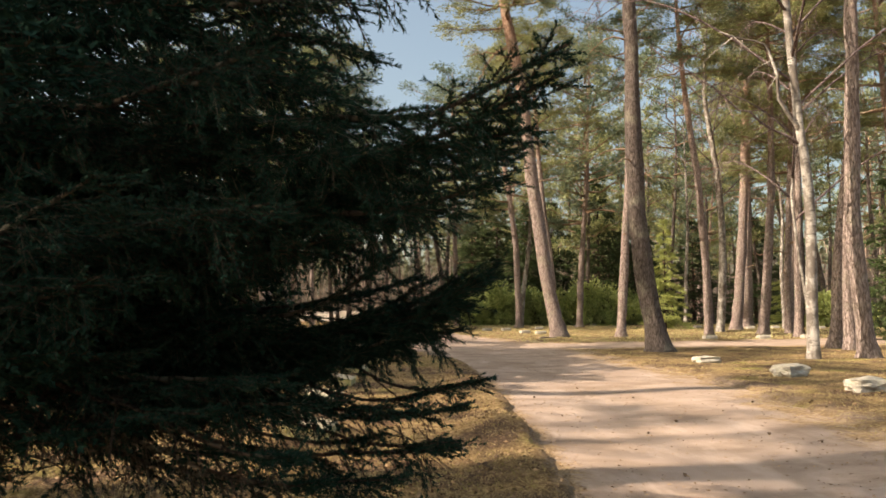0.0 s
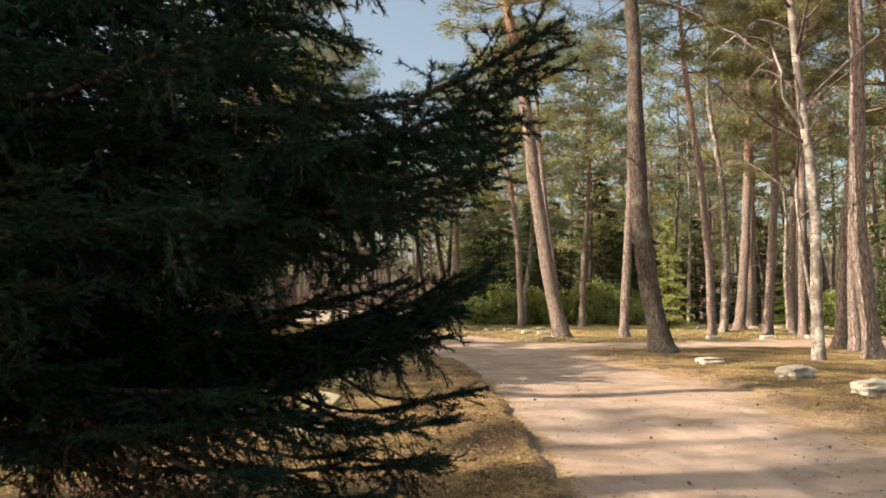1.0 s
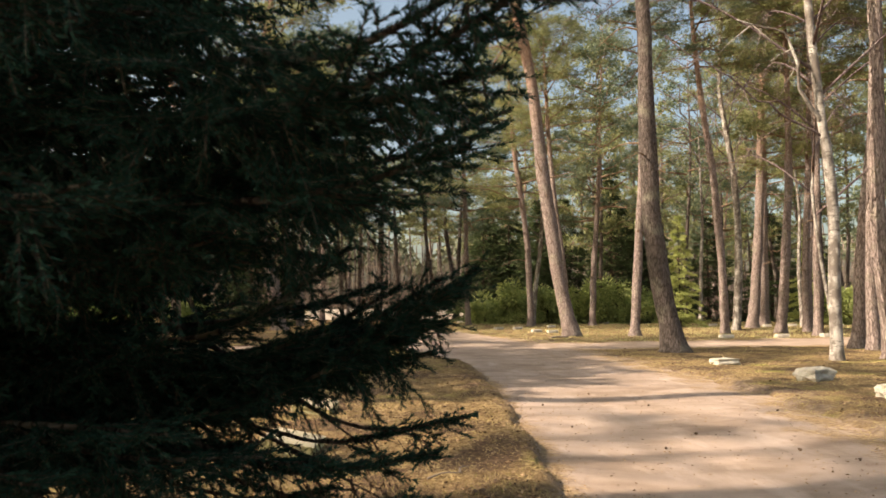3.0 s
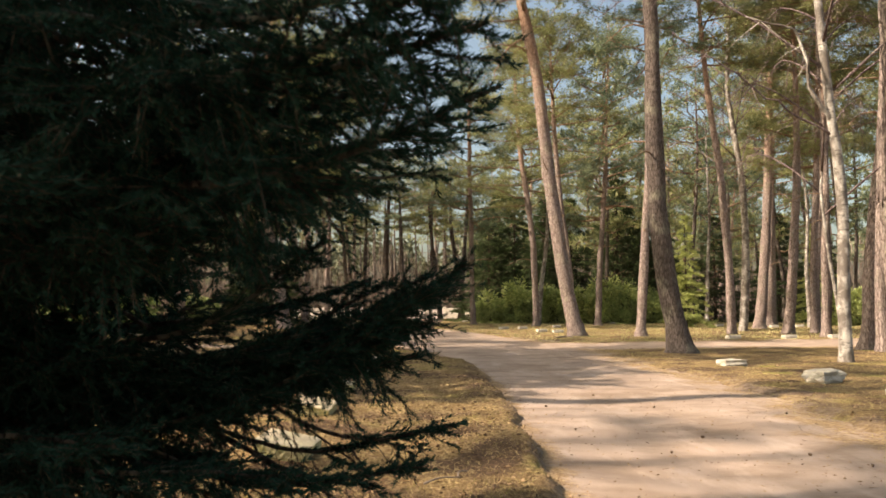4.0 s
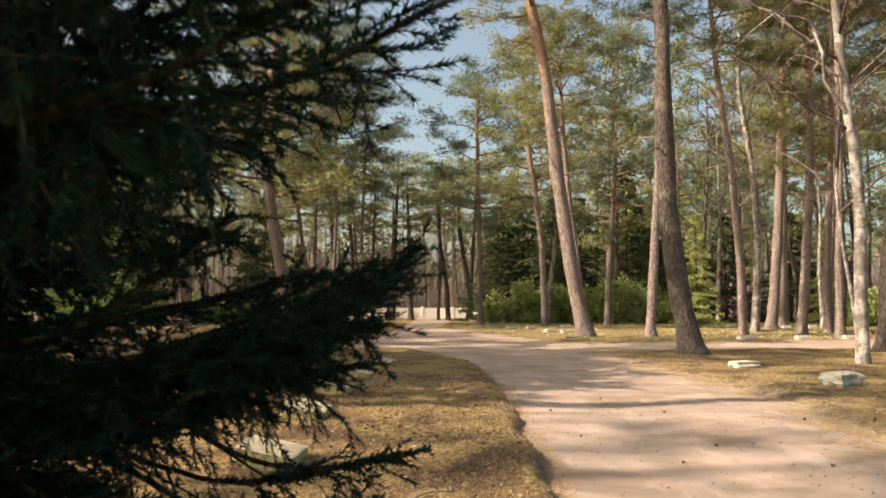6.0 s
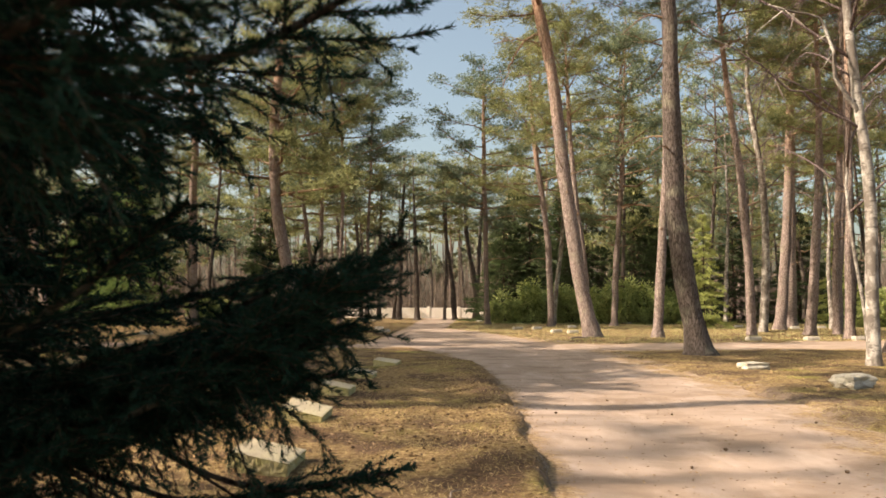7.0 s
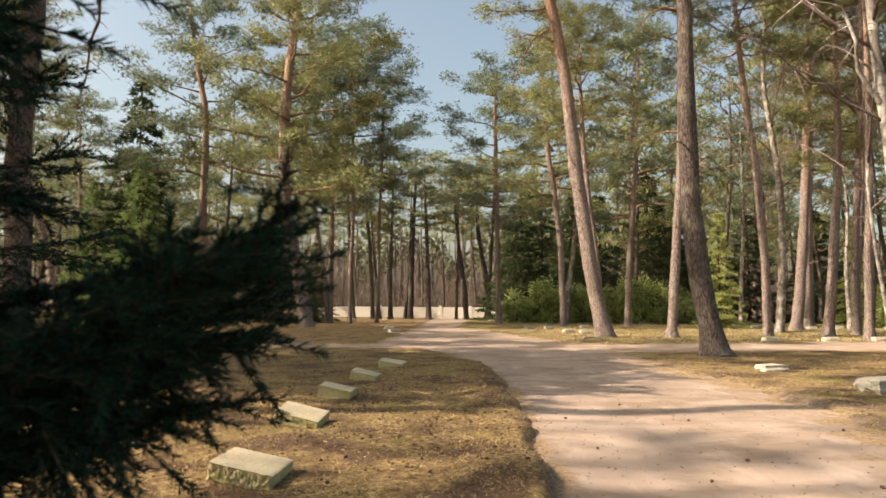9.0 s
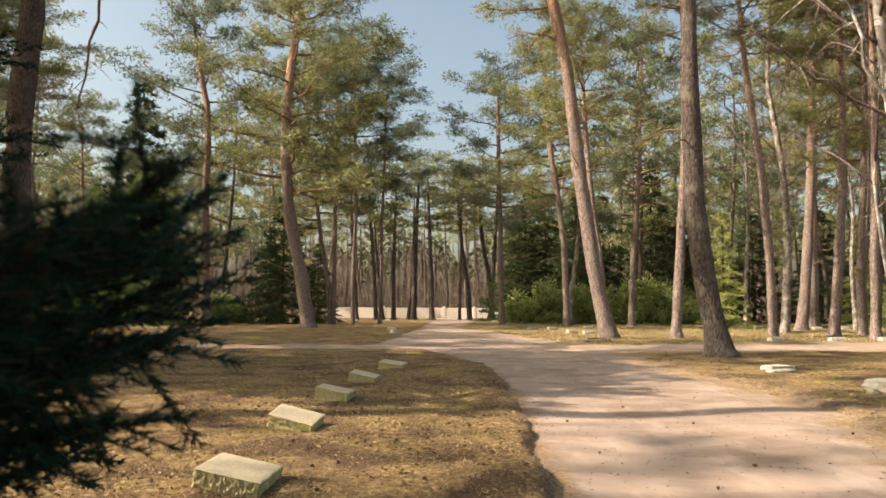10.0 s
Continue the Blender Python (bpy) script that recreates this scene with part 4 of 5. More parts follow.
def spruce_branch(tree, base_z, tip, sag=0.18, lift=0.12, seed=0, density=400, step=0.05, fan=0.34, hang=1.0, thick=0.013, dry=False):
    """One bough from the trunk to its tip: it sags, turns up at the end, and carries sprays of long shoots over a curtain of hanging twigs.
    A dry bough is bare but for brown twigs and a green end."""
    r = np.random.default_rng(900 + seed)
    tip = np.array(tip, float)
    base = np.array([TRUNK_X, TRUNK_Y, base_z])
    tip = tip - unit(tip - base) * 0.05
    ax = tip - base
    ln = np.linalg.norm(ax)
    line = smooth_line([base, base + ax * 0.33 + [0, 0, -sag * 0.35], base + ax * 0.68 + [0, 0, -sag], base + ax * 0.88 + [0, 0, -lift], tip], 40)
    line[1:-1] += np.cumsum(r.normal(size=(38, 3)) * 0.0025, 0) * np.sin(np.linspace(0, math.pi, 38))[:, None]
    wood, green = Geo(), Geo()
    wood.add(*tube(line, np.linspace(thick, 0.0028, 40), 7, 0.06))
    along = np.gradient(line, axis=0)

    def on_bough(s):
        i = np.clip((s * 39).astype(int), 0, 39)
        return line[i] + r.normal(size=(len(s), 3)) * 0.003, unit(along[i])

    start = 0.84 if dry else 0.3
    s = np.arange(start, 0.985, step * 0.8 / ln) + r.uniform(-0.4, 0.4, len(np.arange(start, 0.985, step * 0.8 / ln))) * step / ln
    p0, t = on_bough(s)
    side = unit(np.cross(t, [0, 0, 1])) * np.where(np.arange(len(s)) % 2, 1.0, -1.0)[:, None]
    a = np.radians(r.uniform(34, 58, len(s)))[:, None]
    inner = np.clip((0.9 - s) / 0.5, 0, 1)
    laterals = twig_lines(r, p0, unit(t * np.cos(a) + side * np.sin(a)), (fan * np.clip(1 - s, 0, 1) ** 0.75 + 0.075) * r.uniform(0.6, 1.25, len(s)),
                          r.uniform(0.1, 0.5, len(s)) * (0.4 + inner), r.uniform(0.05, 0.25, len(s)))
    sets = [(laterals, 1.0)]
    lens = np.linalg.norm(np.diff(laterals, axis=1), axis=2).sum(1)
    shoots = side_shoots(r, laterals, lens, 0.042, 0.42, 0.04)
    sets.append((shoots, 1.0))
    # hanging twigs, with side shoots of their own
    n = int(ln * 14 * hang * (1.5 if dry else 1.0))
    s = r.uniform(0.25 if not dry else 0.2, 0.93, n)
    p0, t = on_bough(s)
    side = unit(np.cross(t, [0, 0, 1])) * r.normal(size=(n, 1))
    p0 = p0 + side * (0.03 if dry else 0.10) * (1 - s)[:, None] - np.array([0, 0, 0.02])
    lengths = r.uniform(0.04, 0.19, n) * (0.45 + 0.9 * (1 - s)) * (0.8 if dry else 1.0)
    hanging = twig_lines(r, p0, unit(t * 0.55 + side * 0.25 + r.normal(size=(n, 3)) * 0.22 + [0, 0, -0.75]), lengths, np.full(n, 0.35), np.zeros(n))
    lens = np.linalg.norm(np.diff(hanging, axis=1), axis=2).sum(1)
    sets.append((hanging, 0.2 if dry else 0.9))
    sub = side_shoots(r, hanging, lens, 0.05 if dry else 0.045, 0.2, 0.03, (28, 50), 0.5)
    sets.append((sub, 0.18 if dry else 0.9))
    if dry:
        spare = np.concatenate([np.arange(0.25, 0.74, 0.09)])
        p0, t = on_bough(spare)
        side = unit(np.cross(t, [0, 0, 1])) * r.choice([-1.0, 1.0], (len(spare), 1))
        bare = twig_lines(r, p0, unit(t + side * 0.8), r.uniform(0.12, 0.32, len(spare)), r.uniform(0.2, 0.7, len(spare)), np.zeros(len(spare)))
        sets.append((bare, 0.1))
    T = np.concatenate([q for q, _ in sets])
    cover = np.concatenate([np.full(len(q), k) for q, k in sets])
    lens = np.linalg.norm(np.diff(T, axis=1), axis=2).sum(1)
    # twig wood: three-sided tubes for all twigs at once
    for woody, ends in (((lens > 0.08), [0, 2, 3]), ((lens <= 0.08) & (density > 250), [0, 3])):
        n, m = int(woody.sum()), len(ends)
        W = T[woody][:, ends]
        tan = unit(np.gradient(W, axis=1))
        u = unit(np.cross(tan, np.array([0.13, 0.2, 1.0])))
        w = np.cross(tan, u)
        rad = (np.linspace(1, 0.45, m)[None, :] * np.clip(lens[woody] * 0.012, 0.0012, 0.0030)[:, None])[..., None]
        ring = np.stack([W + rad * (math.cos(q) * u + math.sin(q) * w) for q in (0, 2.0944, 4.1888)], 2).reshape(-1, 3)
        b = (np.arange(n)[:, None, None] * 3 * m + np.arange(m - 1)[None, :, None] * 3)
        f = []
        for j in range(3):
            k = (j + 1) % 3
            f.append(np.concatenate([b + np.array([j, k, 3 + k]), b + np.array([j, 3 + k, 3 + j])], 1).reshape(-1, 3))
        wood.add(ring, np.concatenate(f))
    # needles
    T2 = np.concatenate([T, line[[30, 33, 36, 39]][None], line[[13, 19, 25, 31]][None]])
    l2 = np.concatenate([lens * cover, [ln * 0.5, ln * (0.0 if dry else 0.8)]])
    num = np.maximum((l2 * density).astype(int), 2)
    idx = np.repeat(np.arange(len(T2)), num)
    t = r.uniform(0.0, 1.0, len(idx)) ** 0.9 * 2.999
    i, fr = t.astype(int), (t % 1)[:, None]
    at = T2[idx, i] * (1 - fr) + T2[idx, i + 1] * fr
    td = unit(T2[idx, i + 1] - T2[idx, i] + 1e-6)
    out = r.normal(size=at.shape) + [0, 0, 0.3]
    out = unit(out - td * (out * td).sum(1, keepdims=True))
    d = unit(td * 0.95 + out * 0.8)
    length = (0.0145 if density > 250 else 0.02) * r.uniform(0.7, 1.2, len(idx))
    width = 0.0009 if density > 900 else 0.00125 if density > 500 else 0.0019 if density > 250 else 0.0042
    brown = np.concatenate([cover < 0.5, [False, False]])[idx] | (r.uniform(size=len(idx)) < 0.02)
    for which in (0, 1):
        sel = brown == bool(which)
        if sel.any():
            green.add(*spikes(at[sel], d[sel], length[sel], width, 1), which)
    bough = part("branch", wood.mesh("branch", [BARK_TWIG]), tree)
    part("needles", green.mesh("needles", [SPRUCE_NEEDLE, SPRUCE_DEAD], False), bough)
    return bough


spruce = tagged(new("spruce_tree"), "large dark green spruce in shade with drooping boughs and hanging twigs", "tree")
spruce.location = (0, 0, 0)
zt = np.concatenate([[-0.2, 0, 0.2, 0.5], np.linspace(1, 11, 14)])
part("trunk", Geo().add(*tube(np.stack([np.full_like(zt, TRUNK_X) + 0.02 * np.sin(zt), np.full_like(zt, TRUNK_Y), zt], -1),
                              0.16 * np.clip(1 - zt / 11.3, 0.03, 1.05) * (1 + 0.4 * np.exp(-np.clip(zt, 0, 9) / 0.2)), 14, 0.03)).mesh("trunk", [BARK_SHADED_GREY]), spruce)
# boughs over the camera's way: height on the trunk, tip, sag, lift
TOP = [(1.85, (-0.22, 1.95, 1.33), 0.06, 0.02), (1.75, (-0.16, 2.05, 1.4), 0.05, -0.04), (1.65, (-0.62, 3.36, 1.38), 0.14, 0.08), (1.90, (-0.35, 2.3, 1.62), 0.10, 0.04),
       (2.20, (-0.3, 2.75, 1.9), 0.10, 0.04), (1.60, (-0.3, 1.72, 1.3), 0.10, 0.04), (1.60, (-0.17, 2.1, 1.27), 0.10, 0.04), (1.48, (-0.968, 2.9, 1.28), 0.08, 0.08),
       (1.50, (-0.5, 1.95, 1.22), 0.10, 0.05), (1.63, (-0.681, 2.11, 1.24), 0.15, 0.07),
       (1.95, (0.1, 2, 1.66), 0.10, 0.05), (1.90, (0.03, 1.9, 1.57), 0.10, 0.05), (2.10, (0, 2.1, 1.78), 0.10, 0.05)]
# the long bough that lifts its end over the road
MAIN = [(1.2, (-0.06, 2.05, 1.03), 0.06, -0.02), (1.3, (-0.07, 2.32, 1.09), 0.05, -0.03), (1.22, (-0.16, 2.5, 0.99), 0.06, -0.02),
        (1.38, (0.21, 1.66, 1.29), 0.06, 0.10), (1.34, (0.20, 1.70, 1.25), 0.08, 0.11), (1.30, (0.16, 1.76, 1.17), 0.06, 0.06),
        (1.20, (0.12, 1.82, 1.09), 0.06, 0.05), (1.45, (0.2, 2.15, 1.22), 0.15, 0.10), (1.40, (0.06, 1.98, 1.18), 0.12, 0.06),
        (1.34, (-0.0683, 2.01, 1.17), 0.09, 0.08), (1.60, (-0.12, 1.8, 1.19), 0.00, -0.05), (1.34, (-0.176, 1.96, 1.1), 0.11, 0.07)]
# layers at eye height, further in
MIDDLE = [(1.00, (-0.5, 3.05, 0.91), 0.12, 0.06), (1.3, (-0.55, 3.3, 1.2), 0.12, 0.06),
          (1.20, (-0.55, 2.3, 1), 0.12, 0.05), (1.30, (-0.6, 2.6, 1.1), 0.12, 0.05), (1.15, (-0.65, 2.9, 0.95), 0.12, 0.05),
          (1.05, (-0.75, 2.6, 0.85), 0.12, 0.05), (1.15, (-0.48, 2.85, 1), 0.10, 0.05), (1.20, (-0.52, 2.75, 1.08), 0.10, 0.05),
          (1.18, (-0.222, 1.96, 0.988), 0.10, 0.05), (1.18, (-0.253, 1.93, 1.05), 0.11, 0.03), (1.30, (-0.3, 1.7, 1.02), 0.14, 0.06),
          (1.25, (-0.7, 1.9, 1), 0.12, 0.05), (1.15, (-0.6, 1.75, 0.9), 0.12, 0.05),
          (1.30, (-0.55, 1.6, 1.05), 0.12, 0.05)]
# the bough that reaches furthest beside the way
REACHING = [(0.74, (0.155, 2.38, 0.975), 0.09, 0.11), (0.72, (0.12, 2.35, 0.945), 0.11, 0.10), (0.80, (0.13, 2.42, 0.95), 0.15, 0.10), (0.66, (0.09, 2.45, 0.87), 0.08, 0.05), (0.76, (0.08, 2.47, 0.955), 0.12, 0.09),
            (0.84, (-0.01, 2.56, 0.94), 0.14, 0.09), (0.80, (-0.06, 2.64, 0.88), 0.12, 0.06), (0.76, (0.01, 2.33, 0.86), 0.16, 0.09), (0.72, (-0.03, 2.60, 0.78), 0.10, 0.03),
            (0.95, (-0.09, 2.32, 1.01), 0.16, 0.13), (0.80, (-0.26, 2.72, 0.82), 0.12, 0.07), (0.78, (0.10, 2.55, 0.92), 0.12, 0.08), (0.72, (0.06, 2.50, 0.80), 0.09, 0.04),
            (0.94, (-0.05, 2.66, 0.95), 0.10, 0.06)]
# thin boughs below
LOW = [(1.15, (-0.4, 2.3, 0.8), 0.08, 0.04), (1.0, (-0.14, 2.34, 0.84), 0.12, 0.08),
       (1.2, (-0.54, 3.07, 0.67), 0.14, 0.05), (1.05, (-0.58, 2.51, 0.66), 0.15, 0.09), (1.1, (-0.66, 2.95, 0.62), 0.14, 0.06), (0.80, (0.05, 2.43, 0.485), 0.12, 0.06),
       (0.70, (-0.08, 2.32, 0.43), 0.12, 0.06), (1.0, (-0.75, 2.40, 0.55), 0.12, 0.06), (0.9, (-0.90, 2.70, 0.50), 0.12, 0.05), (0.85, (-1.05, 2.15, 0.44), 0.12, 0.05),
       (1.05, (-0.36, 2.12, 0.68), 0.12, 0.06), (1.1, (-0.70, 2.05, 0.74), 0.12, 0.06),
       (1.1, (-0.12, 2.30, 0.60), 0.12, 0.07), (1.1, (-0.22, 2.18, 0.63), 0.12, 0.06), (1.05, (-0.32, 2.45, 0.60), 0.12, 0.06), (1.0, (-0.46, 2.62, 0.57), 0.12, 0.06)]
# bare boughs near the ground
DRY = [(1.55, (0.13, 2.53, 0.64), 0.10, 0.13), (1.40, (0.07, 2.47, 0.575), 0.10, 0.12), (1.30, (-0.02, 2.62, 0.60), 0.10, 0.10), (1.10, (0.05, 2.45, 0.49), 0.08, 0.08),
       (1.25, (-0.06, 2.34, 0.58), 0.10, 0.10), (1.15, (-0.73, 2.74, 0.5), 0.10, 0.07), (1.20, (-0.3, 2.05, 0.52), 0.10, 0.08), (1.00, (-0.56, 2.35, 0.47), 0.10, 0.05),
       (1.05, (-0.16, 2.5, 0.50), 0.10, 0.09), (0.95, (-0.26, 2.3, 0.42), 0.08, 0.07), (1.15, (-0.45, 2.55, 0.42), 0.10, 0.07), (1.25, (-0.85, 2.15, 0.55), 0.12, 0.06),
       (0.85, (-1.10, 2.30, 0.42), 0.10, 0.05), (1.2, (-0.5, 2.0, 0.62), 0.12, 0.07)]
# needles to the metre, width of the sprays, hanging twigs, thickness
HABIT = ((TOP, 330, 0.30, 1.1, 0.013), (MAIN, 620, 0.25, 1.2, 0.013), (MIDDLE, 300, 0.30, 0.8, 0.012), (REACHING, 950, 0.24, 0.35, 0.011), (LOW, 400, 0.24, 0.7, 0.010), (DRY, 500, 0.15, 0.6, 0.009))
made = 0
for boughs, density, fan, hang, thick in HABIT:
    for bz, tip, sag, lift in boughs:
        spruce_branch(spruce, bz, tip, sag, lift, made, density, 0.05, fan, hang, thick, boughs is DRY)
        made += 1
# the inner side of the crown, where boughs of all heights cross
r_s = np.random.default_rng(77)
for i in range(23):
    z = 0.55 + 1.2 * (i + r_s.uniform()) / 23
    tip = (r_s.uniform(-1.15, -0.42), r_s.uniform(1.75, 3.1), z)
    if tip[0] > -0.75 and tip[1] < 1.95:
        tip = (tip[0] - 0.35, tip[1], z)
    spruce_branch(spruce, z + r_s.uniform(-0.05, 0.45), tip, r_s.uniform(0.05, 0.22), r_s.uniform(0.0, 0.12), 400 + i, 230, 0.055, r_s.uniform(0.26, 0.42), 1.2 if z > 0.8 else 0.7, 0.012, z < 0.72)
made = 0
while made < 10:
    a, reach = radians(r_s.uniform(-78, 28)), r_s.uniform(1.3, 2.0)
    tip = (TRUNK_X + reach * math.cos(a), TRUNK_Y + reach * math.sin(a), 0.25 + 2.0 * (made + r_s.uniform()) / 10)
    if tip[0] > -0.22 or (tip[0] > -0.6 and tip[1] < 1.5):
        continue
    spruce_branch(spruce, tip[2] + r_s.uniform(0.1, 0.4), tip, 0.15, 0.08, 100 + made, 240, 0.06, 0.4, 1.0, dry=tip[2] < 0.7)
    made += 1
# boughs above the view, added to keep skylight off those below
for i in range(16):
    a, reach, z = radians(-95 + 115 * ((i * 0.618) % 1)), r_s.uniform(1.4, 1.9), 2.35 + 1.5 * i / 16
    spruce_branch(spruce, z + 0.25, (TRUNK_X + reach * math.cos(a), TRUNK_Y + reach * math.sin(a), z), 0.15, 0.08, 300 + i, 120, 0.08, 0.5, 0.7)
# unseen back and upper boughs; above 2 m turned away to let sun reach the road
for i in range(32):
    z = 0.5 + 4.5 * (i / 32) ** 1.1
    a = radians(r_s.uniform(40, 290)) if z < 2.0 else radians(r_s.uniform(140, 300))
    reach = 2.15 * (1 - z / 11) * r_s.uniform(0.8, 1.05)
    tip = (TRUNK_X + reach * math.cos(a), TRUNK_Y + reach * math.sin(a), z - 0.25)
    if tip[0] > -0.55 and z < 2.3:
        continue
    spruce_branch(spruce, z, tip, 0.15, 0.08, 200 + i, 110, 0.09, 0.5, 0.6, dry=z < 0.9)


# ---- grave markers ----
def grave_stone(x, y, top, turn, tilt, roll, w, dp, h=0.08, seed=0, base=True):
    """A low pillow stone: smooth tilted top, hewn front, propped on a small footing."""
    r = np.random.default_rng(500 + seed)
    thing = tagged(new("grave_marker"), "low sandstone grave marker with a tilted top and mossy hewn front", "grave marker", "row of grave markers by the road")
    z = ground_z(x, y)
    thing.matrix_basis = pose(x, y, z - 0.01, 0, 0, turn)
    bm = bmesh.new()
    bmesh.ops.create_cube(bm, size=1)
    for v in bm.verts:
        v.co = Vector((v.co.x * w, v.co.y * dp, v.co.z * h))
        if v.co.z < 0:
            v.co.y *= 0.9
    bmesh.ops.subdivide_edges(bm, edges=bm.edges[:], cuts=34, use_grid_fill=True)
    bm.normal_update()
    for v in bm.verts:
        c = v.co.copy()
        rim = c.z > h * 0.46
        edge = abs(c.x) > w * 0.499 or abs(c.y) > dp * 0.44
        if edge and not rim:
            q = Vector((c.x * 60, c.y * 60, c.z * 26)) + Vector((seed * 3.1, 0, 0))
            k = noise.noise(q) * 1.2 + noise.noise(q * 2.3) * 0.8
            n = Vector((c.x / w if abs(c.x) > w * 0.499 else 0, c.y / dp if abs(c.y) > dp * 0.44 else 0, 0))
            if n.length:
                v.co += n.normalized() * k * 0.0065 * min(1.0, (h * 0.5 - c.z) / (h * 0.25))
        elif rim:
            v.co.z += noise.noise(c * 9) * 0.002
            if edge:
                v.co.z -= 0.003 + 0.004 * abs(noise.noise(c * 30))
    for f in bm.faces:
        f.material_index = 0 if f.normal.z > 0.7 and f.calc_center_median().z > h * 0.4 else 1
        f.smooth = True
    for e in bm.edges:
        e.smooth = len(e.link_faces) < 2 or e.link_faces[0].material_index == e.link_faces[1].material_index
    me = bpy.data.meshes.new("block")
    bm.to_mesh(me)
    bm.free()
    me.materials.append(STONE_TOP)
    me.materials.append(STONE_FACE)
    block = part("block", me, thing)
    block.matrix_basis = pose(0, 0, top - z + 0.01, tilt, roll, 0) @ pose(0, 0, -h / 2)
    if base:
        bm = bmesh.new()
        bmesh.ops.create_cube(bm, size=1)
        bmesh.ops.bevel(bm, geom=bm.edges[:], offset=0.12, segments=2, affect="EDGES")
        for v in bm.verts:
            v.co = Vector((v.co.x * w * 0.78, v.co.y * dp * 0.8, v.co.z * 0.09)) + Vector((-w * 0.10, 0.0, 0)) + Vector((1, 1, 0)) * noise.noise(v.co * 3) * 0.02
        me = bpy.data.meshes.new("footing")
        bm.to_mesh(me)
        bm.free()
        me.materials.append(STONE_FACE)
        part("footing", me, thing, "weathered stone footing").location = (0, 0.0, 0.0)
    return thing


GRAVES = [(-0.923, 5.61, 0.108, -4, 3, 10, 0.335, 0.32, 0.095), (-1.12, 7.45, 0.106, -7, 11, 11.5, 0.35, 0.25, 0.105), (-1.165, 9.06, 0.125, -9, 6, 9.5, 0.33, 0.19, 0.125),
          (-1.16, 10.76, 0.122, -6, 5, 10.5, 0.325, 0.24, 0.11), (-1.05, 12.5, 0.135, -14, 8, 7, 0.36, 0.22, 0.11)]
for i, (x, y, top, turn, tilt, roll, w, dp, h) in enumerate(GRAVES):
    grave_stone(x, y, top, turn, tilt, roll, w, dp, h, i)


def rounded_block(name, mat, w, d, h, seed, uneven=0.25, cuts=5):
    """A low field stone with a flattish top."""
    bm = bmesh.new()
    bmesh.ops.create_cube(bm, size=1)
    bmesh.ops.subdivide_edges(bm, edges=bm.edges[:], cuts=cuts, use_grid_fill=True)
    for v in bm.verts:
        c = v.co.copy()
        q = c.normalized() * 0.62
        c = c.lerp(q, 0.3)
        c += c.normalized() * noise.noise(c * 2.3 + Vector((seed * 7.7, 1, 2))) * uneven * 0.6 + c.normalized() * noise.noise(c * 6 + Vector((seed, 3, 2))) * uneven * 0.18
        v.co = Vector((c.x * w, c.y * d, c.z * h))
    for f in bm.faces:
        f.smooth = False
    me = bpy.data.meshes.new(name)
    bm.to_mesh(me)
    bm.free()
    me.materials.append(mat)
    return me


for i, (x, y, w, d, h, turn) in enumerate(((4.53, 13.1, 0.42, 0.27, 0.12, 15), (4.66, 10.4, 0.42, 0.30, 0.17, 30), (4.60, 8.5, 0.42, 0.28, 0.16, 10))):
    ob = new("boulder", rounded_block("boulder", ROCK, w, d, h, i + 3, 0.26 if i == 0 else 0.36, 9))
    ob.matrix_basis = pose(x, y, ground_z(x, y) + h * 0.30, 0, 0, turn)
    tagged(ob, "pale rough boulder half sunk in brown moss", "boulder", "boulders along the road")

SLABS = [rounded_block("marker", SLAB, 0.40, 0.27, 0.14, 20 + k, 0.06, 4) for k in range(3)]
far_marks = [(8.7, 24.2, 8), (10.6, 24.6, 5), (12.2, 24.9, 4), (14.6, 42, 0), (16.5, 39.5, 0), (3.2, 35.3, 20), (2.3, 35.0, 25), (3.55, 30.8, 15), (4.05, 29.8, 12), (0.8, 54, 0),
             (3.2, 55, 5), (5.4, 50, 5), (10.3, 49.5, 0), (5.2, 38.5, 8), (-9.2, 55, 0), (-7.0, 56, 0), (-14.8, 47, 0), (-13.2, 46.6, 0), (-12.0, 47.2, 0), (-3.1, 29.5, 30), (-24.5, 47, 0),
             (-20.5, 49, 0), (-10.7, 26.0, 10), (18.5, 41, 0), (20.5, 40, 0), (-3.8, 33.5, 10), (7.4, 30.4, 10), (12.4, 41.6, 0)]
for i, (x, y, turn) in enumerate(far_marks):
    ob = new("grave_marker", SLABS[i % 3])
    ob.matrix_basis = pose(x, y, ground_z(x, y) + 0.05, -6, 0, turn)
    tagged(ob, "small pale stone grave marker lying in the grass", "grave marker", "grave markers under the pines")
ob = new("log", Geo().add(*tube(smooth_line([(-0.32, 0, 0.02), (-0.05, 0.03, 0.045), (0.28, -0.04, 0.03)], 9), np.linspace(0.035, 0.018, 9), 8, 0.1)).mesh("log", [BRUSH]))
ob.matrix_basis = pose(3.55, 24.6, ground_z(3.55, 24.6), 0, 0, 25)
tagged(ob, "short weathered branch lying in the grass beside the lane", "log")

for x, y, turn, ln in ((0.02, 4.78, 40, 0.22), (0.12, 4.95, 75, 0.14)):
    ob = new("stick", Geo().add(*tube(smooth_line([(-ln / 2, 0, 0.012), (0, 0.015, 0.022), (ln / 2, -0.01, 0.014)], 7), np.linspace(0.0055, 0.003, 7), 6, 0.08)).mesh("stick", [BRUSH]))
    ob.matrix_basis = pose(x, y, ground_z(x, y), 0, 0, turn)
    tagged(ob, "short pale barkless stick lying on the dry bank", "stick", "sticks on the bank")

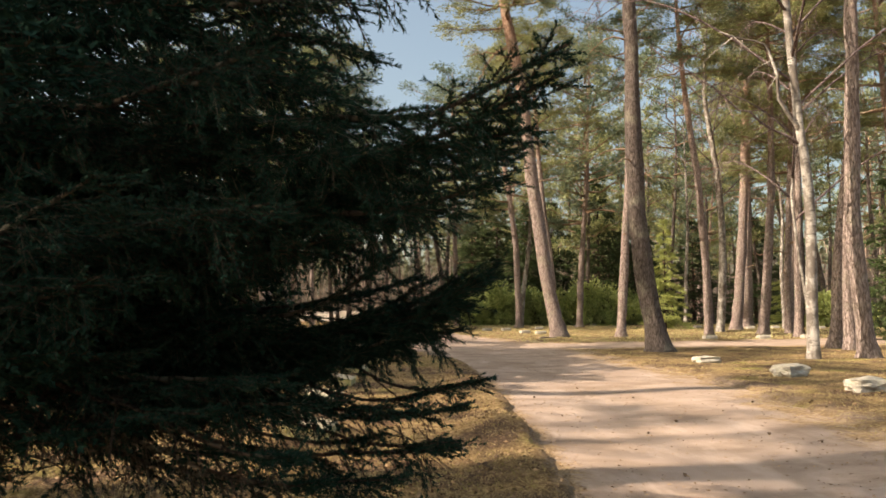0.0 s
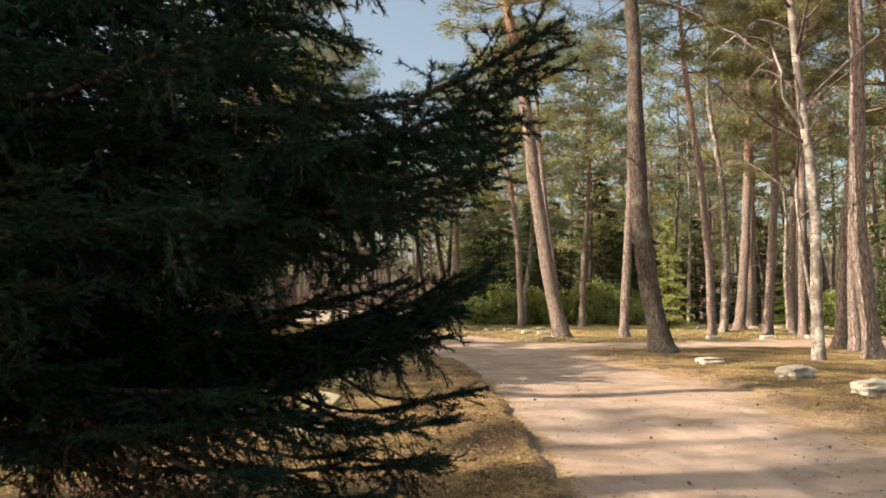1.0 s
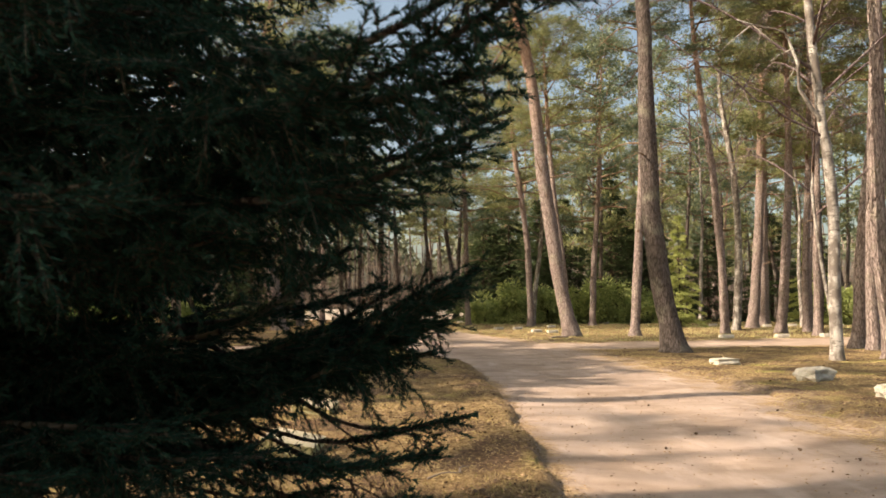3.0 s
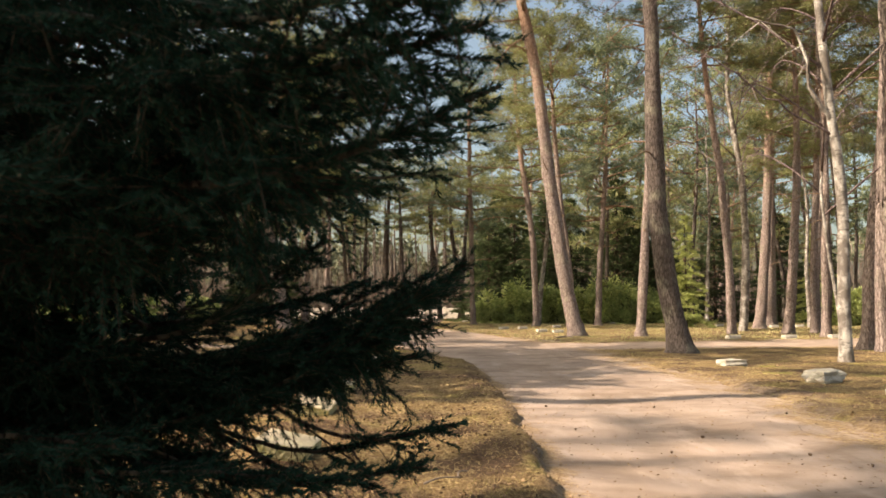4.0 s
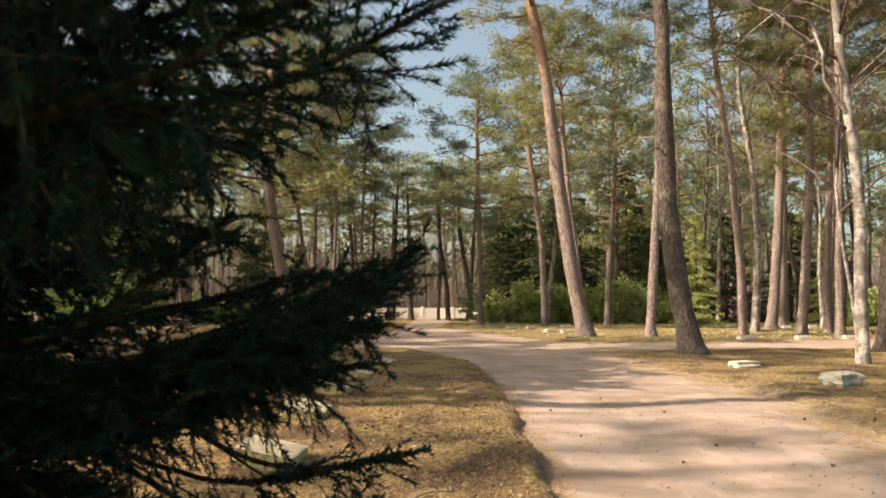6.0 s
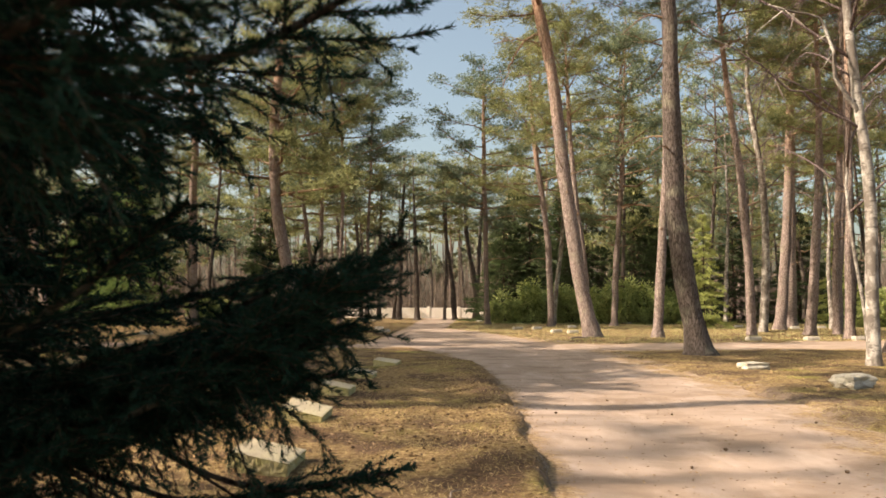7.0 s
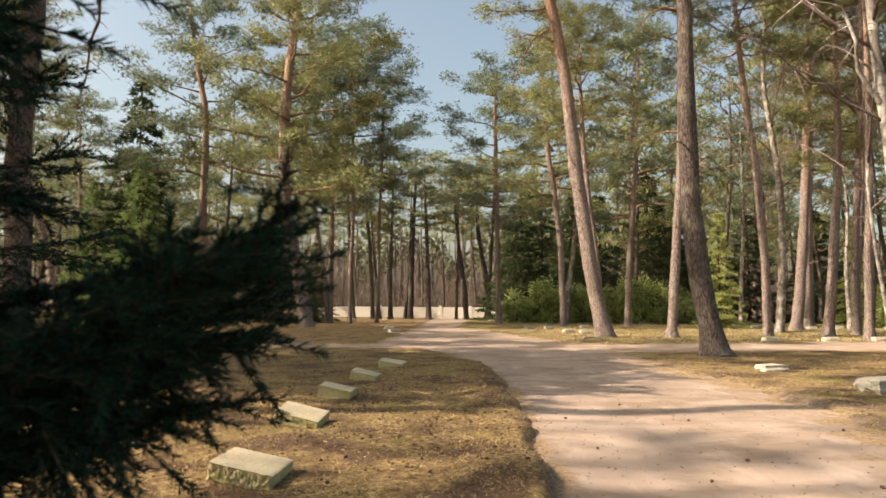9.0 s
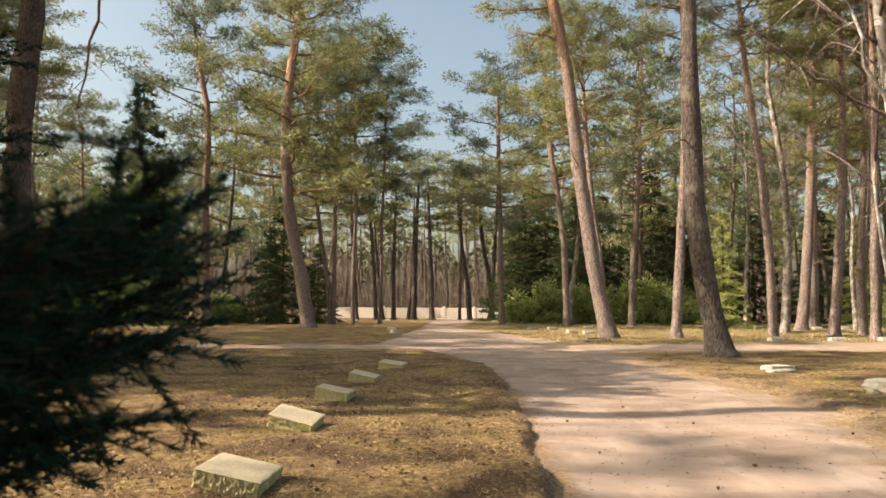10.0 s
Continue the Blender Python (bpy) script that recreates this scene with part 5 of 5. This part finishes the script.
# ---- white wall at the far end of the road ----
wall_far = tagged(new("wall_far"), "low whitewashed wall behind the far trees", "wall", kind="structure")
bm = bmesh.new()
for k in range(6):
    q = bmesh.ops.create_cube(bm, size=1)["verts"]
    for v in q:
        v.co = Vector((v.co.x * 2.96 + k * 3.0, v.co.y * 0.24, v.co.z * 1.05 + 0.5))
    q = bmesh.ops.create_cube(bm, size=1)["verts"]
    for v in q:
        v.co = Vector((v.co.x * 0.3 + k * 3.0 - 1.5, v.co.y * 0.32, v.co.z * 1.2 + 0.55))
bmesh.ops.bevel(bm, geom=bm.edges[:], offset=0.015, segments=1, affect="EDGES")
me = bpy.data.meshes.new("wall_far")
bm.to_mesh(me)
bm.free()
me.materials.append(WALLPAINT)
part("wall_panels", me, wall_far)
wall_far.matrix_basis = pose(-14.5, 75, 0, 0, 0, 0)

# ---- grass, litter, cones ----
def scatter(n, x0, x1, y0, y1, power=1.0, clear=0.02):
    """Places off the road, thicker towards the near end."""
    r = rng
    x = r.uniform(x0, x1, n)
    y = y0 + (y1 - y0) * r.uniform(0, 1, n) ** power
    # left bank's edge kept bare: its brown soil stands in for the shaded slope
    ok = inside_main(x, y) + 0.10 * wavy(x, y, 3.1) < -clear - (x < 1.3) * (y < 16) * np.clip(0.11 + 0.12 * wavy(x, y, 3.7, 0.6), 0, 0.3) + (x > 2) * (y < 20) * 0.4 * r.uniform(0, 1, n) ** 3
    return x[ok], y[ok]


def grass(name, mat, n, box, power, length, width, lie, label, cover):
    x, y = scatter(n, *box, power)
    c = wavy(x, y, 1.7, 0.9) + 0.6 * wavy(x, y, 5.3, 2.2) + rng.normal(size=len(x)) * 0.25
    x, y = x[c > cover], y[c > cover]
    p = np.stack([x, y, np.where((x > 2) & (inside_main(x, y) > -0.3), np.maximum(ground_height(x, y), road_height(x, y)), ground_height(x, y)) - 0.004], -1)
    d = unit(rng.normal(size=p.shape) * np.array([1, 1, 0.25]) + np.array([0, 0, lie]))
    tagged(new(name, Geo().add(*spikes(p, d, length * rng.uniform(0.4, 1.3, len(p)), width, 1)).mesh(name, [mat], False)), label, "grass", kind="stuff")


grass("dry_grass", STRAW, 200000, (-4.5, 0.9, 3.6, 15), 1.7, 0.034, 0.0026, 0.4, "short flattened straw-coloured grass on the bank", -0.35)
grass("mossy_grass", MOSS_GRASS, 50000, (-4.5, 0.9, 3.2, 16), 1.7, 0.03, 0.0018, 0.7, "low yellow-green moss and grass on the bank", 0.25)
grass("verge_grass", VERGE, 90000, (2.6, 12, 5.0, 19), 1.3, 0.04, 0.0024, 0.45, "pale dry grass on the far verge of the road", -0.3)
grass("lane_grass", MEADOW, 70000, (-1, 26, 20, 56), 1.2, 0.075, 0.009, 0.6, "yellowish grass in the sun beyond the lane", -0.5)
grass("far_bank_grass", STRAW, 40000, (-22, -1, 13, 50), 1.2, 0.06, 0.008, 0.5, "brown withered grass and litter under the far pines", -0.1)


def litter(name, mat, n, box, power, size, label, cover):
    x, y = scatter(n, *box, power, 0.05)
    c = wavy(x, y, 2.1, 3.9) + rng.normal(size=len(x)) * 0.4
    x, y = x[c > cover], y[c > cover]
    p = np.stack([x, y, ground_height(x, y) + 0.004], -1)
    d = unit(rng.normal(size=p.shape) * np.array([1, 1, 0.22]))
    tagged(new(name, Geo().add(*leaves(p, d, size * rng.uniform(0.5, 1.3, len(p)), size * 0.25)).mesh(name, [mat], False)), label, "litter", kind="stuff")


CRUMB = foliage("dark_crumbs", (0.035, 0.02, 0.013), (0.12, 0.072, 0.045), 3.0, 0.05, 0.9)
LITTER = foliage("dead_leaves", (0.06, 0.035, 0.018), (0.46, 0.32, 0.19), 3.0, 0.1, 0.8)
litter("leaf_litter", LITTER, 16000, (-4.5, 0.9, 3.2, 15), 1.7, 0.035, "brown dead leaves and bark flakes on the bank", 0.0)
litter("dark_litter", CRUMB, 15000, (-4.5, 0.9, 3.4, 15), 1.7, 0.026, "dark brown crumbs of bark and rotten cones on the bank", 0.35)
litter("verge_litter", LITTER, 5000, (2.8, 11, 7, 19), 1.2, 0.05, "brown dead leaves under the pines", 0.0)


# crumbled litter along the road's edge, and a little on the road
y = 3.6 + 12 * rng.uniform(0, 1, 3000) ** 1.3
x = np.interp(y, [p[1] for p in MAIN_L], [p[0] for p in MAIN_L]) + rng.normal(size=3000) * 0.07 - 0.06
p = np.stack([x, y, np.maximum(ground_height(x, y), np.where(inside_main(x, y) > -0.3, road_height(x, y), -1)) + 0.004], -1)
d = unit(rng.normal(size=p.shape) * np.array([1, 1, 0.3]))
tagged(new("edge_litter", Geo().add(*leaves(p, d, 0.02 * rng.uniform(0.3, 1.2, 3000), 0.004)).mesh("edge_litter", [LITTER], False)), "brown leaf crumbs and needles along the sand's edge", "litter", kind="stuff")
y = 3.6 + 16 * rng.uniform(0, 1, 2600) ** 1.5
x = rng.uniform(0.7, 3.4, 2600)
p = np.stack([x, y, road_height(x, y) + 0.004], -1)
d = unit(rng.normal(size=p.shape) * np.array([1, 1, 0.12]))
tagged(new("road_litter", Geo().add(*leaves(p, d, 0.022 * rng.uniform(0.4, 1.5, 2600), 0.004)).mesh("road_litter", [LITTER], False)), "sparse needles and bark crumbs on the sand", "litter", kind="stuff")


def cone_mesh():
    bm = bmesh.new()
    bmesh.ops.create_icosphere(bm, subdivisions=2, radius=1)
    for v in bm.verts:
        k = 1 + 0.28 * math.sin(v.co.z * 11 + math.atan2(v.co.y, v.co.x) * 3)
        v.co = Vector((v.co.x * 0.009 * k, v.co.y * 0.009 * k, v.co.z * 0.016))
    me = bpy.data.meshes.new("pine_cone")
    bm.to_mesh(me)
    bm.free()
    me.materials.append(CONE)
    return me


CONE_MESH = cone_mesh()
r_c = np.random.default_rng(31)
made = 0
while made < 90:
    x, y = r_c.uniform(-2.6, 0.5), 4.3 + 6.5 * r_c.uniform() ** 1.4
    if inside_main(np.array(x), np.array(y)) > -0.05 or wavy(np.array(x), np.array(y), 2.1, 3.9) + r_c.normal() * 0.5 < 0:
        continue
    ob = new("pine_cone", CONE_MESH)
    ob.matrix_basis = pose(x, y, ground_z(x, y) + 0.009, 80 + r_c.normal() * 20, 0, r_c.uniform(0, 360))
    tagged(ob, "small dark brown pine cone on the litter", "pine cone", "cones on the bank")
    made += 1
for x, y in ((1.02, 6.9), (1.5, 6.0), (2.35, 5.9), (2.55, 5.55), (2.0, 8.3), (0.95, 8.2), (3.0, 7.7), (1.9, 6.6), (1.6, 9.3), (1.3, 4.6)):
    ob = new("pine_cone", CONE_MESH)
    ob.matrix_basis = pose(x, y, ground_z(x, y) + 0.010, 85, 0, x * 700)
    tagged(ob, "dark brown pine cone lying on the sand road", "pine cone", "cones on the road")
